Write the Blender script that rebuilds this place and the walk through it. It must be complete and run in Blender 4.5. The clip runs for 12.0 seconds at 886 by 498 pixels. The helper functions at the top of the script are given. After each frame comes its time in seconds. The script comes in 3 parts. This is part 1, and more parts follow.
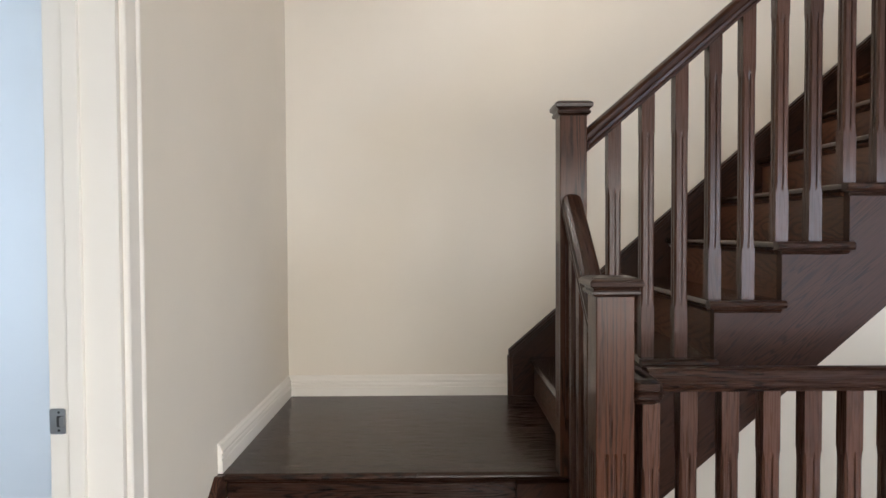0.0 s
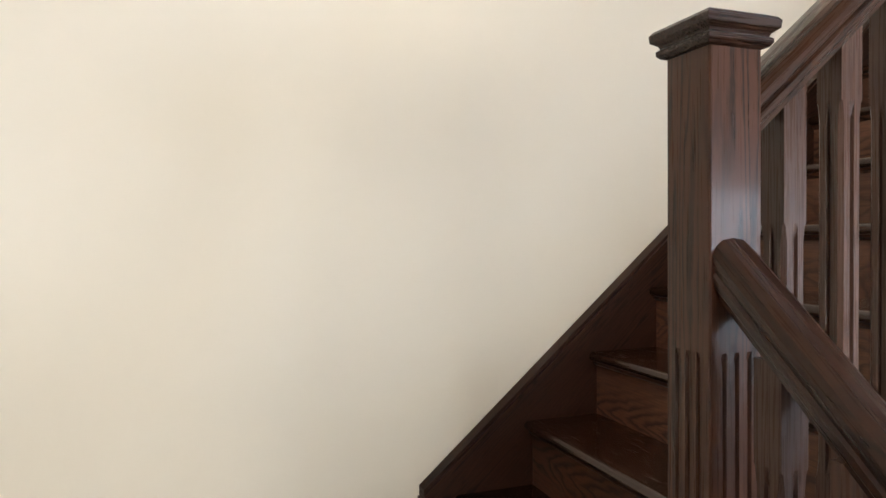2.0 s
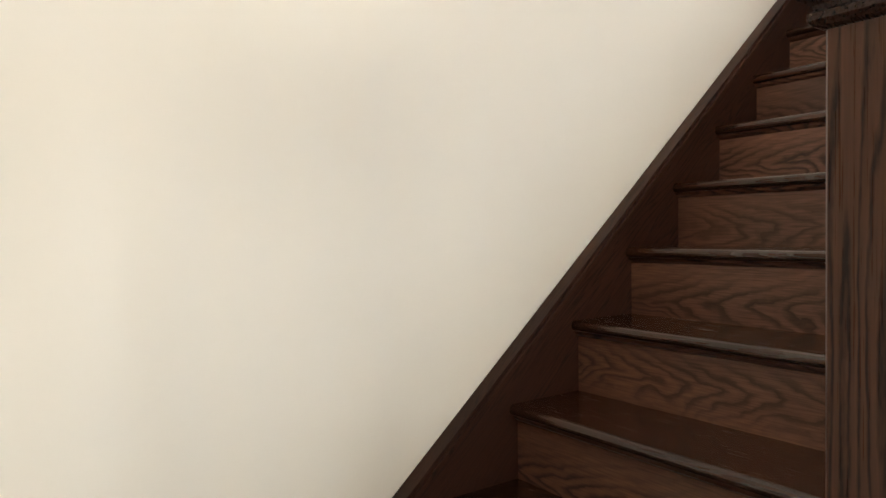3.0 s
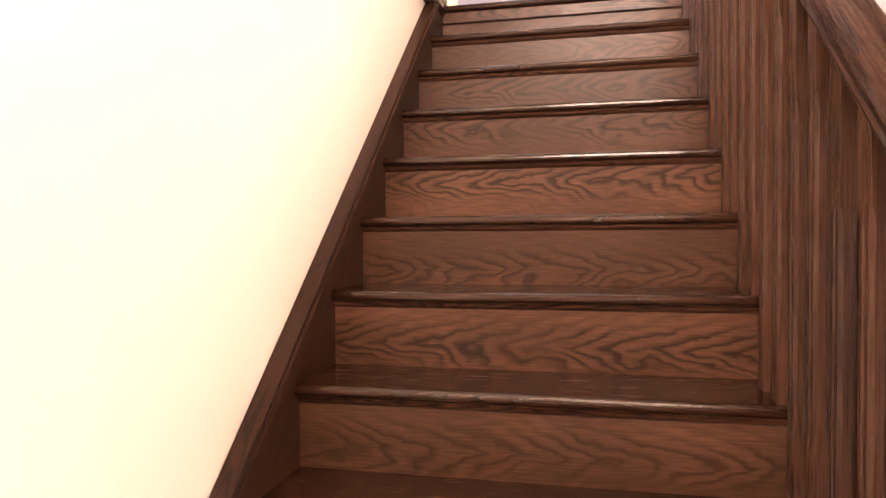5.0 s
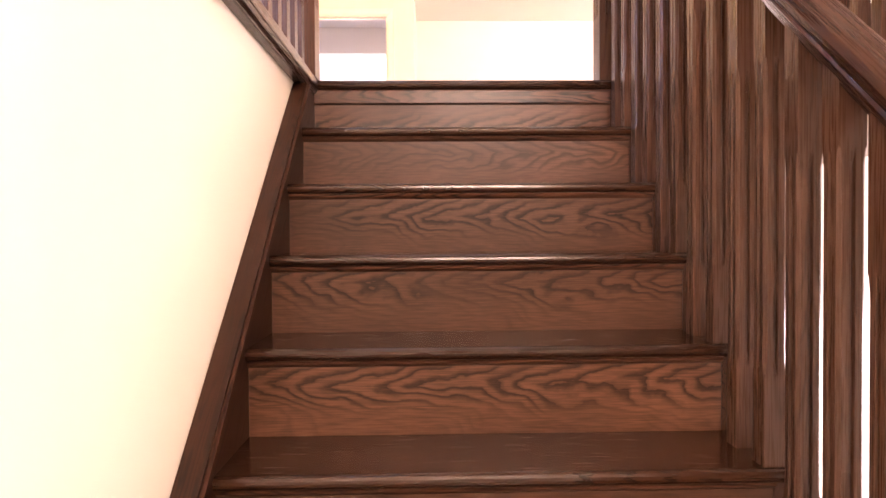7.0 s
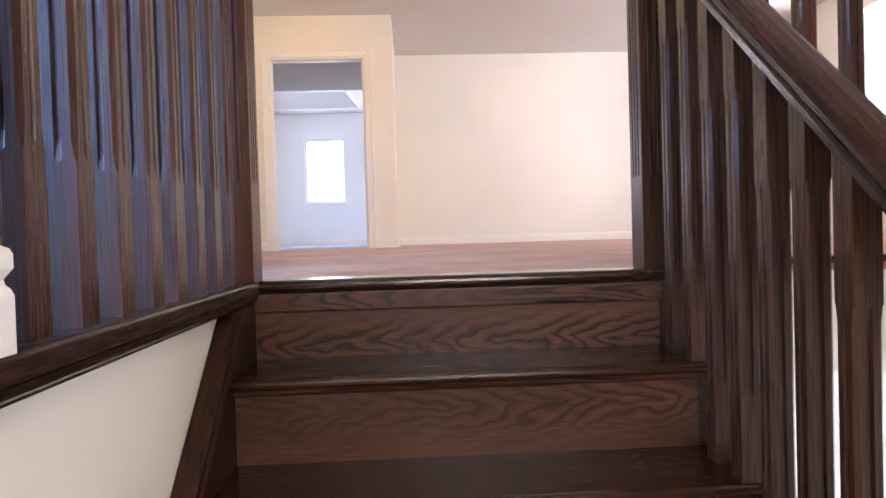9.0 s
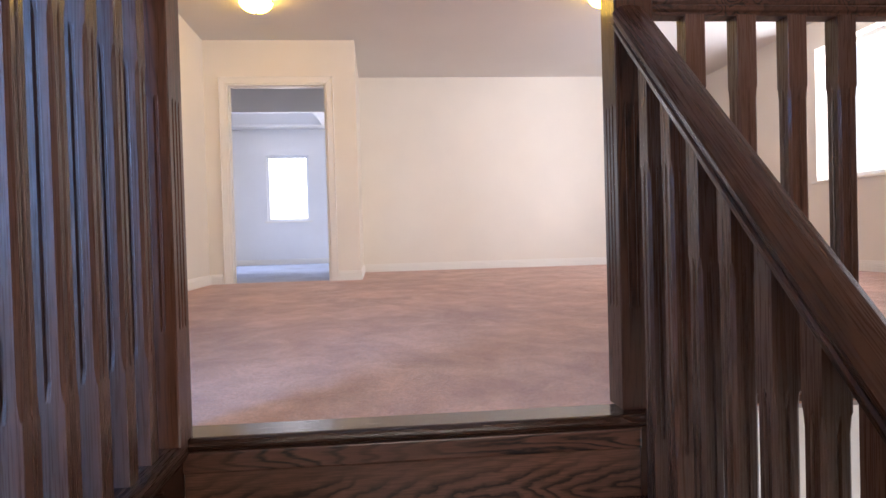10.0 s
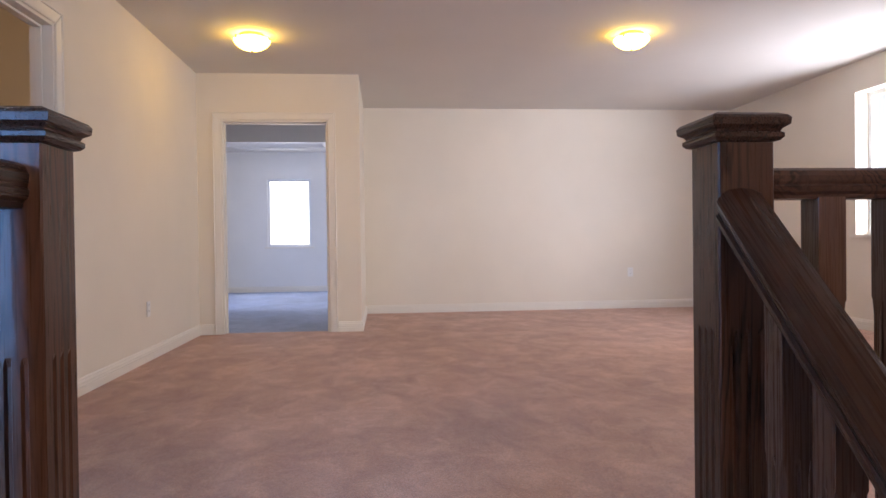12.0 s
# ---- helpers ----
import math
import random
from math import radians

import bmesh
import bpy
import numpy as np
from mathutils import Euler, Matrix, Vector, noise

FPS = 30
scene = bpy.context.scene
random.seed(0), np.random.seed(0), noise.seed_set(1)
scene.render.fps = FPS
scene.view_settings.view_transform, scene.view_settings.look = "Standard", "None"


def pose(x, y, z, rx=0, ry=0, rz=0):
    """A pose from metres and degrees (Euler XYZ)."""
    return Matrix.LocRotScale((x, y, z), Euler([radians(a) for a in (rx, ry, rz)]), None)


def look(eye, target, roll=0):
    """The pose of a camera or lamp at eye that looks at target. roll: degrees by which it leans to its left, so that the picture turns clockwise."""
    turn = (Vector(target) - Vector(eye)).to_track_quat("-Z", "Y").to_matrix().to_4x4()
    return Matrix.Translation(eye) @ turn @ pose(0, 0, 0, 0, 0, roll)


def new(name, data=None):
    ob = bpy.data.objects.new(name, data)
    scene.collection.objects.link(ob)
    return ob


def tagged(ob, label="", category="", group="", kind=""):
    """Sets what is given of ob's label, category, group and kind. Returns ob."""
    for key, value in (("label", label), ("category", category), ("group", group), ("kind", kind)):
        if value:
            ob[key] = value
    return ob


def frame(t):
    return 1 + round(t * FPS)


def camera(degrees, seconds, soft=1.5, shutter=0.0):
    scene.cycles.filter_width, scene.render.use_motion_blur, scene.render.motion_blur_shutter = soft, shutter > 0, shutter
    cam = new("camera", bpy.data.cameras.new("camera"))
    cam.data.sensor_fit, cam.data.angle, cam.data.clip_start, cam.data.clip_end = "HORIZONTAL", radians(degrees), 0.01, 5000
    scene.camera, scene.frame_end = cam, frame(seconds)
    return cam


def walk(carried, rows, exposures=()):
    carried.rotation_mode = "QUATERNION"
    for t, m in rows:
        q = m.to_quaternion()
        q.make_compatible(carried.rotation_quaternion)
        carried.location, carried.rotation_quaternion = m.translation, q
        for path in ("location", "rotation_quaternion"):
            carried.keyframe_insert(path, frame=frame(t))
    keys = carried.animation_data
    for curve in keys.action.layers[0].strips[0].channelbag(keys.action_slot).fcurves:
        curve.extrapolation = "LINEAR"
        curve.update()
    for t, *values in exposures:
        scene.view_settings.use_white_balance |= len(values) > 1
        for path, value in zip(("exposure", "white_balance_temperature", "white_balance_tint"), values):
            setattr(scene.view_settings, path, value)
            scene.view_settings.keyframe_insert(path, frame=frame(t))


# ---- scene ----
cam = camera(67.0, 12.0)
PATH = [
    (0, (0.05, -3.249, 0.803), (0.061, -1.25, 0.747), -0.3),
    (0.5, (-0.031, -2.912, 0.829), (0.052, -0.914, 0.789), 0.1),
    (1, (-0.123, -2.525, 0.835), (0.174, -0.547, 0.801), 0.1),
    (1.5, (-0.151, -2.141, 0.878), (0.346, -0.204, 0.844), 0.2),
    (2, (-0.183, -1.794, 0.921), (0.492, 0.089, 0.887), -0.4),
    (2.5, (-0.2, -1.51, 0.949), (0.744, 0.253, 0.903), -0.7),
    (3, (-0.165, -1.284, 1.0), (0.991, 0.348, 0.95), -0.7),
    (3.2, (-0.125, -1.205, 1.018), (1.153, 0.333, 0.987), -1.0),
    (4.8, (0.166, -0.709, 1.417), (2.083, -0.14, 1.371), -0.0),
    (5, (0.216, -0.671, 1.474), (2.168, -0.238, 1.425), -0.4),
    (5.5, (0.32, -0.603, 1.595), (2.309, -0.397, 1.544), -0.3),
    (6, (0.5, -0.492, 1.673), (2.499, -0.451, 1.634), -0.1),
    (6.5, (0.674, -0.444, 1.772), (2.674, -0.453, 1.729), -0.5),
    (7, (0.839, -0.413, 1.946), (2.838, -0.458, 1.905), -0.4),
    (7.2, (0.914, -0.425, 2.018), (2.913, -0.452, 1.98), -1.0),
    (8.8, (1.422, -0.429, 2.511), (3.42, -0.513, 2.474), -1.6),
    (9, (1.473, -0.418, 2.57), (3.47, -0.512, 2.533), -1.7),
    (9.5, (1.577, -0.404, 2.743), (3.569, -0.578, 2.709), -1.3),
    (10, (1.662, -0.458, 2.886), (3.653, -0.651, 2.853), -1.6),
    (10.5, (1.788, -0.49, 3.032), (3.781, -0.662, 2.998), -1.3),
    (11, (1.919, -0.476, 3.129), (3.912, -0.644, 3.098), -1.2),
    (11.5, (2.046, -0.479, 3.226), (4.039, -0.647, 3.201), -0.9),
    (12, (2.152, -0.485, 3.333), (4.144, -0.664, 3.313), -0.7),
]
walk(cam, [(t, look(e, g, r)) for t, e, g, r in PATH],
     exposures=[(0, -0.95, 6100, 12), (1.5, -0.50, 6100, 10), (3.2, -0.26, 6150, 8), (4.8, 0.60, 8300, 38), (7.2, 0.50, 8200, 41), (8.8, -0.48, 6100, 19),
                (10.5, -0.92, 6050, 18), (12, -1.28, 6050, 18)])

# ---- sizes of the place ----
RISE, RUN, X1 = 0.19, 0.2198, 0.48          # flight: thirteen risers from the landing (z = 0) to the loft
UP, LOW, CEIL = 2.47, -0.57, 4.985            # loft floor, lower hall floor, loft ceiling
SLAB = 2.18                                 # underside of the loft floor
WEST, WELL = -0.687, -1.77                  # west wall face, south edge of the stairwell
XTOP = X1 + 12 * RUN                        # nosing of the loft floor
SLOPE = RISE / RUN

# ---- world and light ----
world = bpy.data.worlds.new("sky")
scene.world = world
world.use_nodes = True
wn = world.node_tree.nodes
sky = wn.new("ShaderNodeTexSky")
sky.sky_type, sky.sun_disc, sky.sun_elevation, sky.sun_rotation = "NISHITA", False, radians(38), radians(200)
world.node_tree.links.new(sky.outputs[0], wn["Background"].inputs[0])
wn["Background"].inputs[1].default_value = 0.12
sun = new("sun", bpy.data.lights.new("sun", "SUN"))
sun.data.energy, sun.data.angle, sun.data.color = 2.0, radians(0.6), (1.0, 0.95, 0.88)
sun.matrix_world = pose(0, 0, 20, 52, 0, 160)


# Area lamps: daylight at windows, and added fill where no window is known.
def area_light(at, toward, w, h, watts, color):
    lamp = new("daylight_and_fill", bpy.data.lights.new("daylight_and_fill", "AREA"))
    lamp.data.shape, lamp.data.size, lamp.data.size_y = "RECTANGLE", w, h
    lamp.data.energy, lamp.data.color = watts, color
    lamp.matrix_world = look(at, Vector(at) + Vector(toward))
    return lamp


area_light((7.6, -5.5, 4.2), (0, 1, 0), 2.8, 2.2, 52, (1.0, 0.98, 0.95))           # loft south window
area_light((7.26, -5.5, 2.9), (0, 0.75, 1), 2.6, 0.7, 330, (1.0, 0.98, 0.95))  # light thrown up from outside the loft window
area_light((6.3, -5.95, 3.95), (1.0, 0.6, -0.06), 1.2, 1.3, 300, (0.93, 0.96, 1.0))  # added lamp aimed through the loft window to brighten the far wall
area_light((4.35, -5.3, 4.05), (0, 1, -0.25), 1.6, 1.3, 68, (1.0, 0.96, 0.92))   # added lamp for an unseen middle window, brightens the near carpet
area_light((1.2, -5.3, 4.05), (0, 1, 0), 3.0, 2.2, 95, (1.0, 0.93, 0.83))   # added lamp for an unseen window over the hall, lights stairwell and carpet
area_light((WEST - 0.32, -0.85, 3.65), (1, 0, 0), 1.1, 1.3, 128, (1.0, 0.91, 0.78))  # added lamp for an invented window high in the west wall, lights the flight
area_light((0.85, 1.55, 3.55), (0, -1, 0), 1.9, 1.7, 470, (0.24, 0.50, 1.0))   # window in the north wall of the upper hallway
area_light((14.75, 1.19, 3.90), (-1, 0, -0.4), 1.1, 1.6, 200, (1.0, 0.96, 0.92))         # bedroom window
area_light((12.6, -2.25, 3.92), (0, 1, 0), 1.8, 1.4, 60, (1.0, 0.96, 0.92))   # added lamp for an unseen side window, brightens the bedroom
area_light((12.3, 2.95, 3.9), (0, -1, -0.5), 1.3, 1.2, 50, (0.35, 0.55, 1.0))          # added blue lamp for an unseen north window, colours the bedroom floor
area_light((1.0, -5.4, 0.6), (0, 1, -0.55), 2.3, 1.6, 165, (1.0, 0.94, 0.84))  # added warm lamp for an unseen lower hall window, lights wall and steps
area_light((3.6, -5.4, 0.6), (0, 1, -0.55), 2.1, 1.6, 210, (0.80, 0.88, 1.0))  # second added lamp, cool, lights the lower guard and tints the west wall
area_light((-4.5, -0.9, 0.65), (1, 0, 0), 1.4, 1.5, 190, (0.66, 0.82, 1.0))  # side room window


lamp_room = new("warm_room_lamp", bpy.data.lights.new("warm_room_lamp", "POINT"))   # lit lamp of the room behind the loft doorway
lamp_room.data.energy, lamp_room.data.color, lamp_room.data.shadow_soft_size = 14, (1.0, 0.66, 0.34), 0.12
lamp_room.location = (5.5, 2.2, CEIL - 0.15)


# ---- materials ----
def nodes_of(name):
    m = bpy.data.materials.new(name)
    m.use_nodes = True
    t = m.node_tree
    return m, t, t.nodes["Principled BSDF"], t.nodes, t.links


def ramp(ns, stops):
    r = ns.new("ShaderNodeValToRGB")
    e = r.color_ramp.elements
    while len(e) < len(stops):
        e.new(0.5)
    for el, (p, c) in zip(e, stops):
        el.position, el.color = p, (*c, 1)
    return r


def wood(name, axis, tone=1.0, rough=0.36, across=17.0, along=1.5, line=1.0, grey=0.0, coat=0.2, tilt=0.0, run=0.0, spec=0.22, pore=0.75, relief=0.14):
    """Dark-stained oak; the grain runs along the object's axis 0, 1 or 2, and each piece is cut from another board."""
    m, t, b, ns, ln = nodes_of(name)
    tc, info = ns.new("ShaderNodeTexCoord"), ns.new("ShaderNodeObjectInfo")
    shift = ns.new("ShaderNodeVectorMath"); shift.operation = "MULTIPLY_ADD"
    comb = ns.new("ShaderNodeCombineXYZ")
    for i, k in enumerate((17.0, 11.0, 23.0)):
        mul = ns.new("ShaderNodeMath"); mul.operation = "MULTIPLY"; mul.inputs[1].default_value = k
        ln.new(info.outputs["Random"], mul.inputs[0]); ln.new(mul.outputs[0], comb.inputs[i])
    ln.new(tc.outputs["Object"], shift.inputs[0]); shift.inputs[1].default_value = (1, 1, 1)
    ln.new(comb.outputs[0], shift.inputs[2])
    turned = ns.new("ShaderNodeMapping"); turned.inputs["Rotation"].default_value = (0, tilt, 0)
    ln.new(shift.outputs[0], turned.inputs[0])
    def stretched(long, across):
        mp = ns.new("ShaderNodeMapping"); s = [across] * 3; s[axis] = long
        mp.inputs["Scale"].default_value = s; ln.new(turned.outputs[0], mp.inputs[0]); return mp
    big = ns.new("ShaderNodeTexNoise"); big.inputs["Scale"].default_value = 1.0; big.inputs["Detail"].default_value = 2.0
    big.inputs["Roughness"].default_value = 0.42
    ln.new(stretched(along, across).outputs[0], big.inputs[0])
    rings = ns.new("ShaderNodeMath"); rings.operation = "MULTIPLY"; rings.inputs[1].default_value = 14.0
    ln.new(big.outputs[0], rings.inputs[0])
    jit = ns.new("ShaderNodeTexNoise"); jit.inputs["Scale"].default_value = 1.0; jit.inputs["Detail"].default_value = 3
    ln.new(stretched(22, 150).outputs[0], jit.inputs[0])
    add = ns.new("ShaderNodeMath"); add.operation = "MULTIPLY_ADD"; add.inputs[1].default_value = 0.6
    ln.new(jit.outputs[0], add.inputs[0]); ln.new(rings.outputs[0], add.inputs[2])
    # rings climb steadily along the board, so that the figure stands in rows of pointed arches
    xyz = ns.new("ShaderNodeSeparateXYZ"); ln.new(turned.outputs[0], xyz.inputs[0])
    climb = ns.new("ShaderNodeMath"); climb.operation = "MULTIPLY_ADD"; climb.inputs[1].default_value = run
    ln.new(xyz.outputs[axis], climb.inputs[0]); ln.new(add.outputs[0], climb.inputs[2])
    fr = ns.new("ShaderNodeMath"); fr.operation = "FRACT"; ln.new(climb.outputs[0], fr.inputs[0])
    patch = ns.new("ShaderNodeTexNoise"); patch.inputs["Scale"].default_value = 1.0; patch.inputs["Detail"].default_value = 2.0
    ln.new(stretched(1.7, 9).outputs[0], patch.inputs[0])
    fleck = ns.new("ShaderNodeTexNoise"); fleck.inputs["Scale"].default_value = 1.0; fleck.inputs["Detail"].default_value = 3.0
    ln.new(stretched(30, 240).outputs[0], fleck.inputs[0])
    pores = ns.new("ShaderNodeTexNoise"); pores.inputs["Scale"].default_value = 1.0; pores.inputs["Detail"].default_value = 4
    ln.new(stretched(9, 420).outputs[0], pores.inputs[0])
    mid = (0.062, 0.025, 0.0133)
    def g(c):
        c = [(v * line + m0 * (1 - line)) * tone for v, m0 in zip(c, mid)]
        lum = 0.3 * c[0] + 0.6 * c[1] + 0.1 * c[2]
        return tuple(v * (1 - grey) + lum * grey for v in c)
    r1 = ramp(ns, [(0.0, g((0.009, 0.0036, 0.0022))), (0.12, g((0.018, 0.0072, 0.0042))), (0.28, g((0.078, 0.0305, 0.0160))), (0.78, g((0.098, 0.0390, 0.0205))), (0.92, g((0.040, 0.0160, 0.0088))), (1.0, g((0.014, 0.0056, 0.0034)))])
    ln.new(fr.outputs[0], r1.inputs[0])
    # the figure fades in and out along the board and breaks into short flecks
    fade = ramp(ns, [(0.42, (0.75,) * 3), (0.56, (0.0,) * 3)]); ln.new(patch.outputs[0], fade.inputs[0])
    brk = ramp(ns, [(0.48, (0.0,) * 3), (0.62, (0.35,) * 3)]); ln.new(fleck.outputs[0], brk.inputs[0])
    both = ns.new("ShaderNodeMath"); both.operation = "MAXIMUM"; ln.new(fade.outputs[0], both.inputs[0]); ln.new(brk.outputs[0], both.inputs[1])
    plainer = ns.new("ShaderNodeMix"); plainer.data_type = "RGBA"
    ln.new(both.outputs[0], plainer.inputs[0]); ln.new(r1.outputs[0], plainer.inputs[6]); plainer.inputs[7].default_value = (*g((0.072, 0.0285, 0.0150)), 1)
    r2 = ramp(ns, [(0.34, (0.62, 0.62, 0.62)), (0.58, (1, 1, 1))]); ln.new(pores.outputs[0], r2.inputs[0])
    mix = ns.new("ShaderNodeMix"); mix.data_type = "RGBA"; mix.blend_type = "MULTIPLY"; mix.inputs[0].default_value = pore
    ln.new(plainer.outputs[2], mix.inputs[6]); ln.new(r2.outputs[0], mix.inputs[7])
    tint = ns.new("ShaderNodeMix"); tint.data_type = "RGBA"; tint.blend_type = "MULTIPLY"; tint.inputs[0].default_value = 1
    r3 = ramp(ns, [(0, (0.78, 0.76, 0.75)), (1, (1.15, 1.10, 1.05))]); ln.new(info.outputs["Random"], r3.inputs[0])
    ln.new(mix.outputs[2], tint.inputs[6]); ln.new(r3.outputs[0], tint.inputs[7]); ln.new(tint.outputs[2], b.inputs["Base Color"])
    b.inputs["Roughness"].default_value = rough
    rr = ramp(ns, [(0.3, (rough - 0.03,) * 3), (0.7, (rough + 0.08,) * 3)]); ln.new(pores.outputs[0], rr.inputs[0]); ln.new(rr.outputs[0], b.inputs["Roughness"])
    b.inputs["Specular IOR Level"].default_value = spec
    b.inputs["Coat Weight"].default_value, b.inputs["Coat Roughness"].default_value = coat, 0.12
    bump = ns.new("ShaderNodeBump"); bump.inputs["Strength"].default_value = relief; bump.inputs["Distance"].default_value = 0.0012
    ln.new(mix.outputs[2], bump.inputs["Height"]); ln.new(bump.outputs[0], b.inputs["Normal"])
    return m


WX, WY = wood("stained_oak_lengthwise", 0, 0.45, 0.26, 20.0, 1.6, 1.0, 0.14, 0.2, 0.0, 5.0), wood("stained_oak_crosswise", 1, 0.9, 0.36, 13.0, 1.3, 1.15, 0.10, 0.12, 0.0, 10.0)
WTREAD = wood("polished_tread_oak", 1, 0.42, 0.20, 12.0, 1.2, 0.3, 0.0, 0.5, 0.0, 6.0, pore=0.3, relief=0.03)
WZ = wood("stained_oak_upright", 2, 1.08, 0.26, 14.0, 1.3, 0.35, 0.2, 0.16, pore=0.35)
WPOST = wood("stained_oak_post", 2, 0.80, 0.28, 15.0, 0.8, 0.9, 0.0, 0.2, 0.0, 3.0, 0.16, 0.5)
WSLOPE = wood("stained_oak_string", 0, 0.5, 0.42, 26.0, 1.5, 0.8, 0.0, 0.06, math.atan(0.19 / 0.2198), 3.0, 0.15, 0.6)


def flat_sawn(name, tone):
    """A board cut flat from the log, lying along y about its own origin: arches in a row, straight fine grain beside them."""
    m, t, b, ns, ln = nodes_of(name)
    tc, info = ns.new("ShaderNodeTexCoord"), ns.new("ShaderNodeObjectInfo")
    def op(kind, a, b2=None, c=None):
        n = ns.new("ShaderNodeMath"); n.operation = kind
        for i, v in enumerate((a, b2, c)):
            if v is None:
                continue
            if isinstance(v, (int, float)):
                n.inputs[i].default_value = v
            else:
                ln.new(v, n.inputs[i])
        return n.outputs[0]
    rnd = info.outputs["Random"]
    hash2, hash3 = op("FRACT", op("MULTIPLY", rnd, 37.7)), op("FRACT", op("MULTIPLY", rnd, 91.3))
    off = ns.new("ShaderNodeCombineXYZ"); ln.new(op("MULTIPLY", rnd, 31.0), off.inputs[1]); ln.new(op("MULTIPLY", hash2, 17.0), off.inputs[2])
    at = ns.new("ShaderNodeVectorMath"); ln.new(tc.outputs["Object"], at.inputs[0]); ln.new(off.outputs[0], at.inputs[1])
    def noise_at(sy, sz, detail, rough=0.5):
        mp = ns.new("ShaderNodeMapping"); mp.inputs["Scale"].default_value = (sz, sy, sz); ln.new(at.outputs[0], mp.inputs[0])
        n = ns.new("ShaderNodeTexNoise"); n.inputs["Scale"].default_value = 1.0; n.inputs["Detail"].default_value = detail; n.inputs["Roughness"].default_value = rough
        ln.new(mp.outputs[0], n.inputs[0]); return n.outputs[0]
    xyz = ns.new("ShaderNodeSeparateXYZ"); ln.new(tc.outputs["Object"], xyz.inputs[0])
    wave, wobble, fine, pore, cloud = noise_at(4.5, 9.0, 2), noise_at(22, 40, 3), noise_at(16, 260, 3), noise_at(9, 520, 3), noise_at(2.2, 7.0, 2)
    # height over the heart line of the arches, which wanders along the board
    heart = op("MULTIPLY_ADD", hash2, 0.11, -0.065)
    dz = op("SUBTRACT", op("SUBTRACT", xyz.outputs[2], heart), op("MULTIPLY_ADD", wave, 0.06, -0.03))
    lean = op("MULTIPLY_ADD", op("SIGN", op("SUBTRACT", hash3, 0.5)), 0.13, 0.0)
    depth = op("ADD", op("MULTIPLY_ADD", xyz.outputs[1], lean, 0.16), op("MULTIPLY_ADD", wave, 0.055, -0.027))
    # the growth rings widen away from the heart, so the arches are drawn out to points
    r0 = op("ADD", op("MULTIPLY", op("ABSOLUTE", dz), 0.42), depth)
    rings = op("FRACT", op("MULTIPLY_ADD", r0, 84.0, op("MULTIPLY", wobble, 0.9)))
    dark = ramp(ns, [(0.0, (1, 1, 1)), (0.16, (0.85, 0.85, 0.85)), (0.42, (0.12, 0.12, 0.12)), (0.75, (0, 0, 0)), (0.95, (0.5, 0.5, 0.5)), (1.0, (1, 1, 1))]); ln.new(rings, dark.inputs[0])
    near = ramp(ns, [(0.0, (1, 1, 1)), (0.45, (1, 1, 1)), (0.8, (0.42, 0.42, 0.42)), (1.0, (0.22, 0.22, 0.22))]); ln.new(op("MULTIPLY", op("ABSOLUTE", dz), 14.0), near.inputs[0])
    brk = ramp(ns, [(0.32, (0.6, 0.6, 0.6)), (0.48, (1, 1, 1))]); ln.new(fine, brk.inputs[0])
    come = ramp(ns, [(0.30, (0.35, 0.35, 0.35)), (0.48, (1, 1, 1))]); ln.new(cloud, come.inputs[0])
    bold = op("MULTIPLY_ADD", hash3, 0.3, 0.7)
    amount = op("MULTIPLY", op("MULTIPLY", op("MULTIPLY", dark.outputs[0], near.outputs[0]), op("MULTIPLY", brk.outputs[0], come.outputs[0])), bold)
    k = lambda c: tuple(v * tone for v in c)
    ground_tone = ramp(ns, [(0.3, k((0.070, 0.0315, 0.0185))), (0.7, k((0.106, 0.0485, 0.0285)))]); ln.new(cloud, ground_tone.inputs[0])
    streak = ramp(ns, [(0.36, (0.72, 0.71, 0.70)), (0.6, (1.1, 1.1, 1.1))]); ln.new(fine, streak.inputs[0])
    pores = ramp(ns, [(0.34, (0.55, 0.55, 0.55)), (0.52, (1, 1, 1))]); ln.new(pore, pores.inputs[0])
    col = ground_tone.outputs[0]
    for other in (streak.outputs[0], pores.outputs[0]):
        mul = ns.new("ShaderNodeMix"); mul.data_type = "RGBA"; mul.blend_type = "MULTIPLY"; mul.inputs[0].default_value = 0.8
        ln.new(col, mul.inputs[6]); ln.new(other, mul.inputs[7]); col = mul.outputs[2]
    fig = ns.new("ShaderNodeMix"); fig.data_type = "RGBA"; ln.new(amount, fig.inputs[0]); ln.new(col, fig.inputs[6]); fig.inputs[7].default_value = (*k((0.010, 0.0038, 0.0024)), 1)
    tint = ns.new("ShaderNodeMix"); tint.data_type = "RGBA"; tint.blend_type = "MULTIPLY"; tint.inputs[0].default_value = 1
    r3 = ramp(ns, [(0, (0.74, 0.72, 0.70)), (1, (1.14, 1.10, 1.06))]); ln.new(rnd, r3.inputs[0])
    ln.new(fig.outputs[2], tint.inputs[6]); ln.new(r3.outputs[0], tint.inputs[7]); ln.new(tint.outputs[2], b.inputs["Base Color"])
    rr = ramp(ns, [(0.3, (0.32,) * 3), (0.7, (0.46,) * 3)]); ln.new(fine, rr.inputs[0]); ln.new(rr.outputs[0], b.inputs["Roughness"])
    b.inputs["Specular IOR Level"].default_value = 0.2
    b.inputs["Coat Weight"].default_value, b.inputs["Coat Roughness"].default_value = 0.08, 0.2
    bump = ns.new("ShaderNodeBump"); bump.inputs["Strength"].default_value = 0.18; bump.inputs["Distance"].default_value = 0.001
